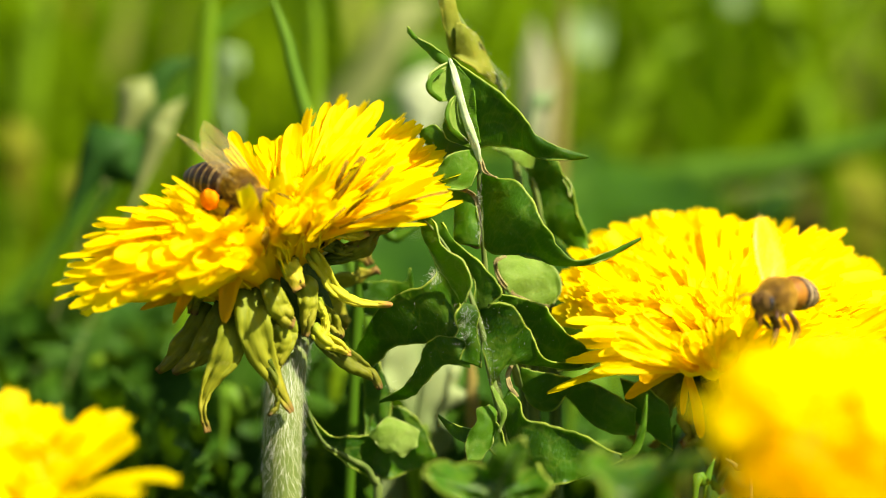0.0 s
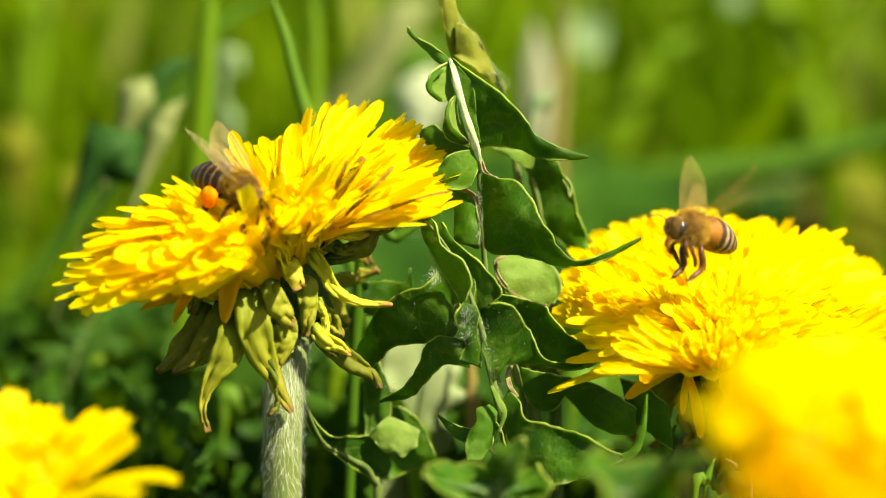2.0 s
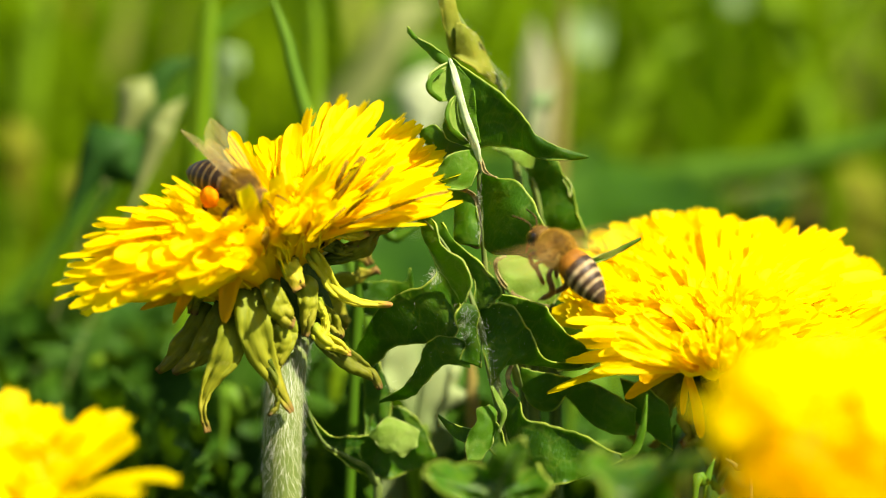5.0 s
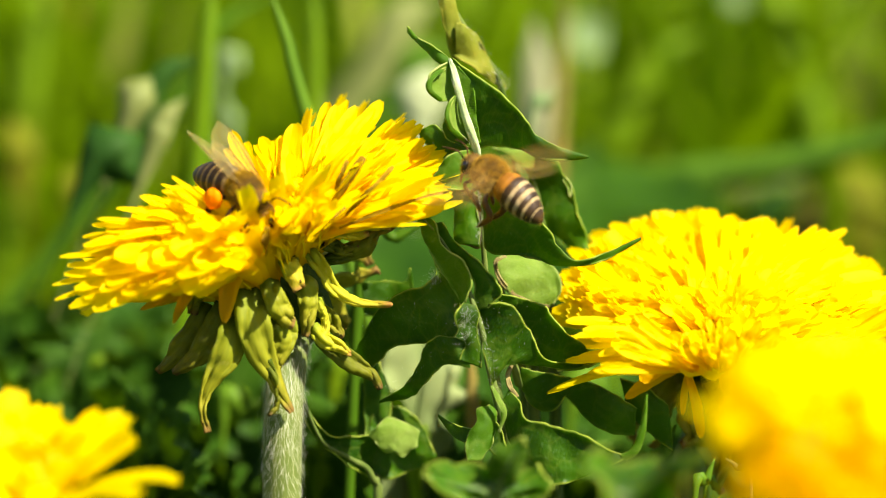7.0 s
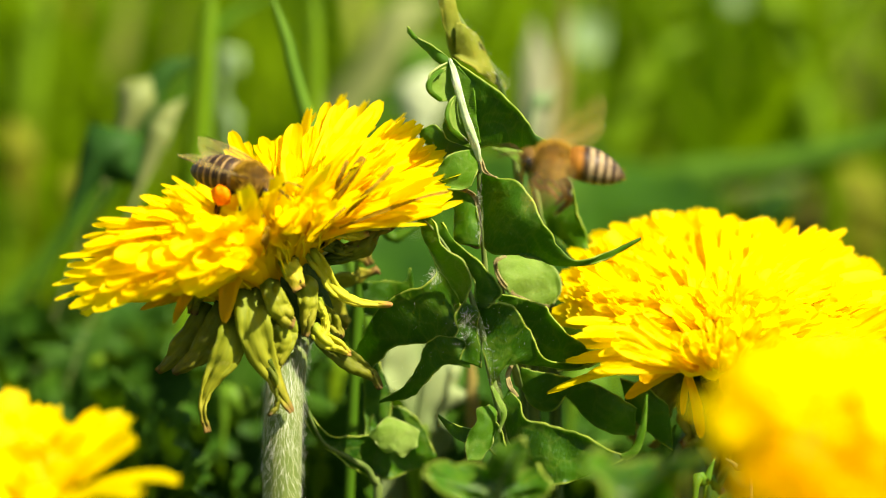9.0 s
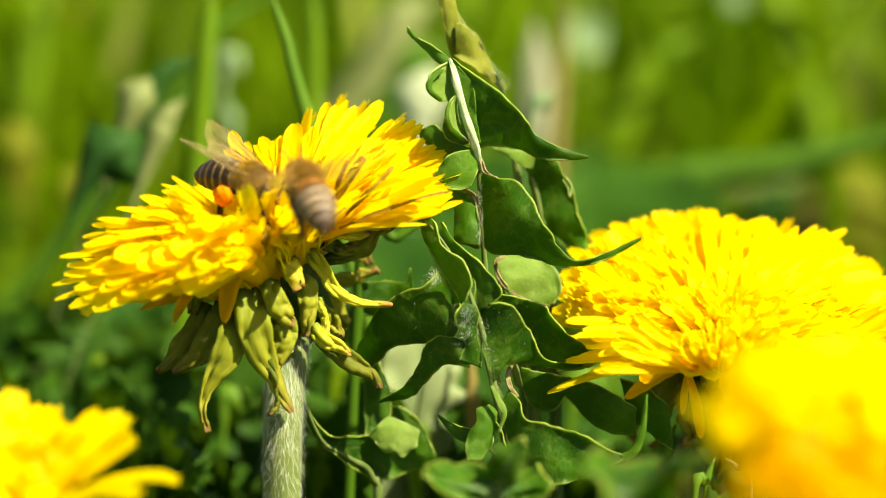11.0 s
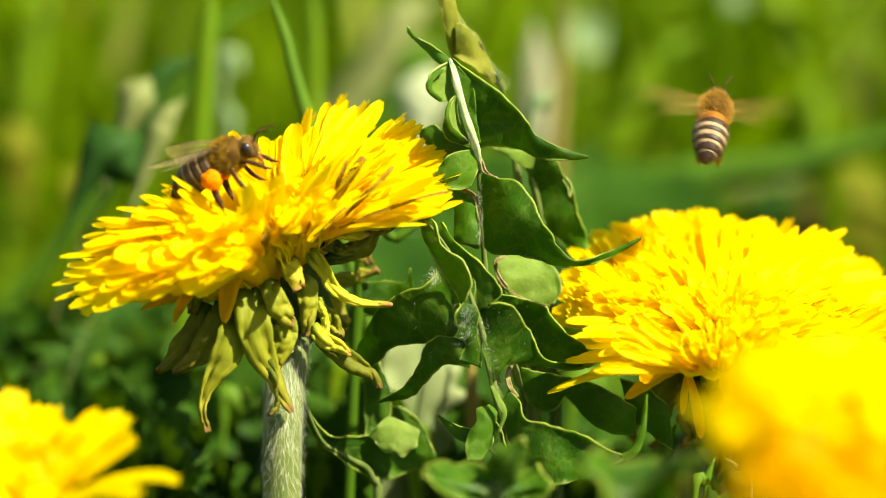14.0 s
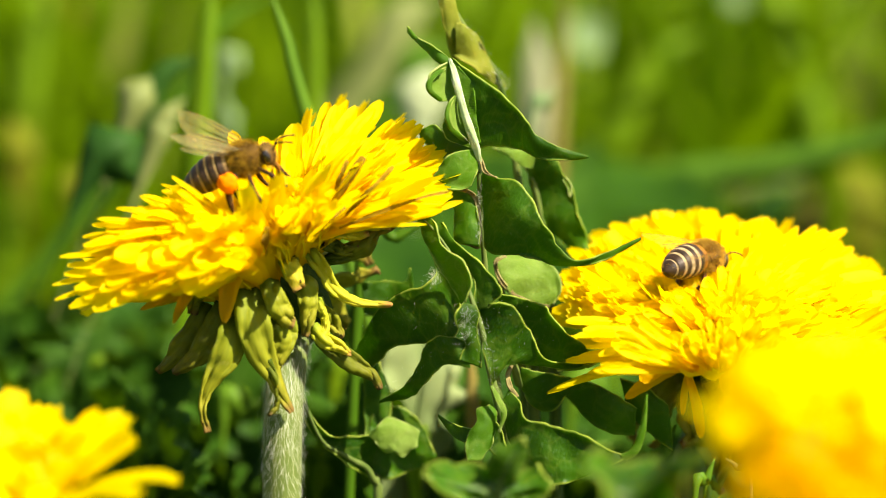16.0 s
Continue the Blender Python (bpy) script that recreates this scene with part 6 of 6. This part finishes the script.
            for c0, c1, e in ((0.16, 0.10, 0.97), (-0.05, 0.06, 0.9), (-0.12, -0.35, 0.85), (-0.15, -0.62, 0.62)):
                child("vein", vein_mesh(ln, ch, s, c0, c1, e, None if gatherer else AMBER, 1.0 if gatherer else 0.55), w, Matrix.Translation(Vector(at) * MM))
            wings.append((w, s, kind, Vector(at) * MM))
    return root, wings, legs


def bee_pose(ha, hb, ta, tb, w, sign, up):
    """From head and tail on the sharp plane's grid, depth, the sense of the depth slope and the back's direction."""
    k = (1 + w / 400.0) / 16.0
    du, dv = (ha - ta) * k / 11.8, (tb - hb) * k / 11.8
    flat = min(0.999, math.hypot(du, dv))
    fwd = vec(du, dv, sign * math.sqrt(1 - flat * flat)).normalized()
    mid = spot((ha + ta) / 2, (hb + tb) / 2, w)
    org = mid + fwd * 0.0023
    u = vec(*up)
    u = (u - fwd * u.dot(fwd)).normalized()
    side = u.cross(fwd)
    return Matrix.Translation(org) @ Matrix((fwd, side, u)).transposed().to_4x4()


def wing_pose(at, s, kind, back, raise_, pitch=0.0, lift=0.0):
    """back: degrees swept to the tail; raise_: degrees above the body's plane; lift: degrees by which both wings stand off the abdomen."""
    if kind == "hindwing":
        back, raise_ = back + 12, raise_ - 4
    return Matrix.Translation(at) @ Matrix.Rotation(radians(lift), 4, "Y") @ Matrix.Rotation(radians(raise_) * s, 4, "X") @ Matrix.Rotation(radians(back) * s, 4, "Z") @ Matrix.Rotation(radians(pitch), 4, "Y")


# ---------------------------------------------------------------- build
ground()
near_leaves()
far_blades()
flowers()
gatherer, gatherer_wings, gatherer_legs = bee("brown honey bee with orange pollen baskets on a dandelion", True)
flyer, flyer_wings, flyer_legs = bee("golden striped honey bee flying between dandelions", False)
undergrowth()
shaded_weeds()
meadow()


def motions():
    rows = [(0.0, 462, 352, 318, 292, -8.5, -1, (0.1, 0.9, -0.5)), (1.0, 460, 356, 325, 288, -8.5, -1, (0.15, 0.9, -0.5)), (2.0, 457, 356, 334, 288, -8.5, -1, (0.2, 0.9, -0.5)),
            (3.0, 459, 356, 337, 286, -8.5, -1, (0.2, 0.9, -0.5)), (4.2, 458, 353, 321, 283, -8.5, -1, (0.1, 0.9, -0.5)), (6.5, 466, 359, 337, 288, -8.5, -1, (0.15, 0.9, -0.5)),
            (8.0, 463, 359, 336, 288, -8.5, -1, (0.15, 0.9, -0.5)), (9.0, 483, 336, 329, 283, -8.5, -1, (0.0, 0.85, -0.6)), (11.3, 484, 332, 336, 292, -8.5, -1, (0.1, 0.85, -0.6)),
            (12.0, 466, 354, 323, 260, -8.5, -1, (0.2, 0.85, -0.6)), (12.3, 462, 320, 312, 270, -8, -1, (0.0, 0.9, -0.4)), (12.5, 456, 290, 301, 278, -8, -1, (-0.1, 0.95, -0.3)), (13.0, 455, 262, 304, 316, -8, -1, (-0.3, 0.9, -0.2)),
            (13.5, 456, 254, 303, 327, -8, -1, (-0.35, 0.9, -0.15)), (14.5, 445, 248, 281, 348, -8, -1, (-0.4, 0.85, -0.2)), (15.0, 464, 256, 288, 340, -8, -1, (-0.4, 0.85, -0.25)), (16.0, 486, 262, 308, 328, -8, -1, (-0.35, 0.85, -0.3))]
    walk(gatherer, [(r[0], bee_pose(r[1] + (12 if r[0] < 12 else 0), *r[2:])) for r in rows])
    for w, s, kind, at in gatherer_wings:
        keys = []
        for t, back, up, off in ((0.0, 80, 22, 24), (4.2, 80, 22, 24), (8.6, 80, 22, 22), (9.0, 82, 14, 4), (11.3, 78, 24, 22), (12.0, 78, 24, 22), (12.5, 66, 14, 4), (13.5, 62, 16, 6), (14.5, 64, 30, 14), (15.0, 62, 38, 24), (16.0, 62, 40, 26)):
            keys.append((t, wing_pose(at, s, kind, back, up, 0.0, off)))
        walk(w, keys)
    side = (0.05, 1, -0.15)
    top = (0.35, 0.75, -0.6)
    rear = (0.0, 0.8, -0.8)
    rows = [(0.0, 1335, 530, 1455, 510, -12, -1, (0, 1, -0.2)), (0.3, 1333, 465, 1485, 495, -6, -1, side), (0.6, 1327, 384, 1408, 455, 0, -1, side), (0.9, 1243, 298, 1402, 318, 0, -1, side),
            (1.2, 1186, 249, 1359, 249, 0, -1, side), (1.5, 1160, 280, 1306, 268, -2, -1, side), (1.8, 1164, 357, 1300, 363, -6, -1, side), (2.1, 1192, 401, 1323, 435, -8, -1, side),
            (2.4, 1194, 394, 1364, 424, -8, -1, side), (2.7, 1180, 388, 1353, 388, -8, -1, side), (3.0, 1154, 392, 1327, 404, -8, -1, side), (3.3, 1117, 418, 1286, 495, -8, -1, (0.1, 0.9, -0.3)),
            (3.6, 1071, 426, 1247, 495, -8, -1, (0.15, 0.9, -0.4)), (3.9, 1020, 430, 1166, 542, -8, 1, (0.3, 0.75, -0.6)), (4.2, 1006, 457, 1134, 597, -10, 1, top), (5.2, 925, 380, 1060, 500, -10, 1, top),
            (6.3, 834, 295, 988, 398, -9, 1, top), (6.5, 830, 299, 976, 411, -9, 1, top), (6.7, 826, 295, 970, 409, -9, 1, top), (6.9, 822, 286, 963, 396, -9, 1, top),
            (7.1, 828, 265, 980, 371, -9, 1, top), (7.3, 836, 246, 1000, 340, -9, 1, (0.3, 0.8, -0.55)), (7.5, 838, 235, 1009, 319, -9, -1, (0.25, 0.85, -0.5)), (7.7, 841, 230, 1014, 315, -9, -1, (0.25, 0.85, -0.5)),
            (7.9, 814, 284, 1006, 336, -9, 1, (0.2, 0.8, -0.8)), (8.0, 800, 300, 990, 364, -9, 1, (0.2, 0.85, -0.6)), (8.15, 832, 322, 966, 446, -9, 1, top), (8.3, 880, 346, 975, 475, -10, 1, top), (8.5, 927, 358, 1055, 501, -11, 1, top),
            (8.7, 958, 346, 1139, 425, -13, 1, (0.3, 0.85, -0.5)), (8.9, 948, 290, 1137, 329, -15, -1, (0.1, 0.9, -0.5)), (9.0, 920, 275, 1115, 300, -16, -1, (0.1, 0.9, -0.5)), (9.2, 856, 236, 1040, 273, -18, -1, (0.1, 0.9, -0.5)),
            (9.9, 700, 215, 850, 290, -24, 1, (0.2, 0.9, -0.5)), (10.6, 560, 250, 655, 355, -28, 1, (0.1, 0.9, -0.6)), (11.3, 494, 294, 540, 415, -27, 1, rear), (11.5, 478, 276, 515, 391, -25, 1, rear),
            (11.7, 490, 260, 478, 375, -22, 1, rear), (11.9, 500, 238, 478, 358, -17, 1, rear), (12.1, 518, 205, 503, 324, -10, 1, rear), (12.3, 546, 155, 531, 277, 0, 1, rear),
            (12.5, 617, 88, 577, 218, 17, 1, rear), (12.7, 705, 52, 672, 186, 2, 1, rear), (12.8, 748, 46, 722, 172, -5, 1, rear), (12.9, 810, 30, 785, 152, -10, 1, rear), (13.1, 898, 12, 862, 150, -11, 1, rear),
            (13.3, 995, 20, 938, 160, -8, 1, rear), (13.5, 1085, 50, 1030, 189, -4, 1, rear), (13.7, 1170, 86, 1106, 210, 0, 1, rear), (13.9, 1251, 133, 1196, 262, 4, 1, rear),
            (14.1, 1297, 179, 1291, 303, 8, 1, rear), (14.3, 1339, 219, 1350, 345, 11, 1, rear), (14.5, 1343, 242, 1361, 372, 12, 1, rear), (14.7, 1314, 289, 1339, 413, 6, 1, rear),
            (14.9, 1281, 324, 1312, 451, -2, 1, rear), (15.1, 1241, 348, 1281, 479, -6, 1, rear), (15.2, 1237, 368, 1273, 500, -5, 1, rear), (15.4, 1253, 410, 1215, 542, -3, 1, rear),
            (15.5, 1250, 447, 1172, 510, 0, 1, rear), (15.6, 1247, 441, 1162, 482, 2, 1, (0, 1, -0.6)), (15.8, 1256, 446, 1149, 466, 3, 1, (0, 1, -0.6)), (16.0, 1284, 452, 1172, 466, 3, 1, (0, 1, -0.6))]
    walk(flyer, [(r[0], bee_pose(*r[1:])) for r in rows])
    # the hind legs hang down, trail or are tucked in
    for leg, j, s, hip in flyer_legs:
        k = (0.25, 0.5, 1.0)[j]
        walk(leg, [(t, Matrix.Translation(hip) @ Matrix.Rotation(radians(swing * k), 4, "Y")) for t, swing in
                   ((0.0, 0), (0.6, -8), (0.9, 20), (1.3, 34), (1.7, 0), (2.0, -16), (2.5, -10), (2.9, 24), (3.2, 10), (3.6, 0), (4.2, 10), (6.3, 0), (7.0, 4), (8.0, 10), (9.0, 0), (11.3, 20), (12.4, 24), (13.0, 46), (14.0, 40), (14.8, 20), (15.4, 0), (16.0, 0))])
    for leg, j, s, hip in gatherer_legs:
        walk(leg, [(t, Matrix.Translation(hip) @ Matrix.Rotation(radians(swing * (1, 0.7, 0.3)[j]), 4, "Y")) for t, swing in
                   ((0.0, 0), (1.0, 5), (2.1, -4), (3.2, 4), (4.2, 0), (6.5, 4), (8.0, -4), (9.0, 0), (11.4, 3), (12.0, 0), (12.5, -22), (13.0, -14), (13.6, -24), (14.4, -10), (15.0, -4), (16.0, -6))])
    for w, s, kind, at in flyer_wings:
        keys = []
        for i in range(16 * FPS + 1):
            t = i / FPS
            if t > 15.6:
                if i % 3 == 0 or i == 16 * FPS:
                    keys.append((t, wing_pose(at, s, kind, 66, 12)))
                continue
            n = i % 5
            if t < 4.2:
                beat = (1.0, 0.3, -0.7, -0.5, 0.4)[n]
                keys.append((t, wing_pose(at, s, kind, 30 - 8 * beat, 14 + 48 * beat, 18 * (1 if n in (0, 3, 4) else -1))))
            else:
                beat = (0.1, 0.8, 0.4, -0.5, -0.7)[n]
                back, up = (16 - 8 * beat, 14 + 44 * beat)
                if n == 0 and t < 9.9:
                    # the near wings end their stroke in front while the far ones are raised
                    back, up = (-18, -26) if s > 0 else (38, 34)
                keys.append((t, wing_pose(at, s, kind, back, up, 18 * (1 if n in (0, 3, 4) else -1))))
        walk(w, keys)


motions()
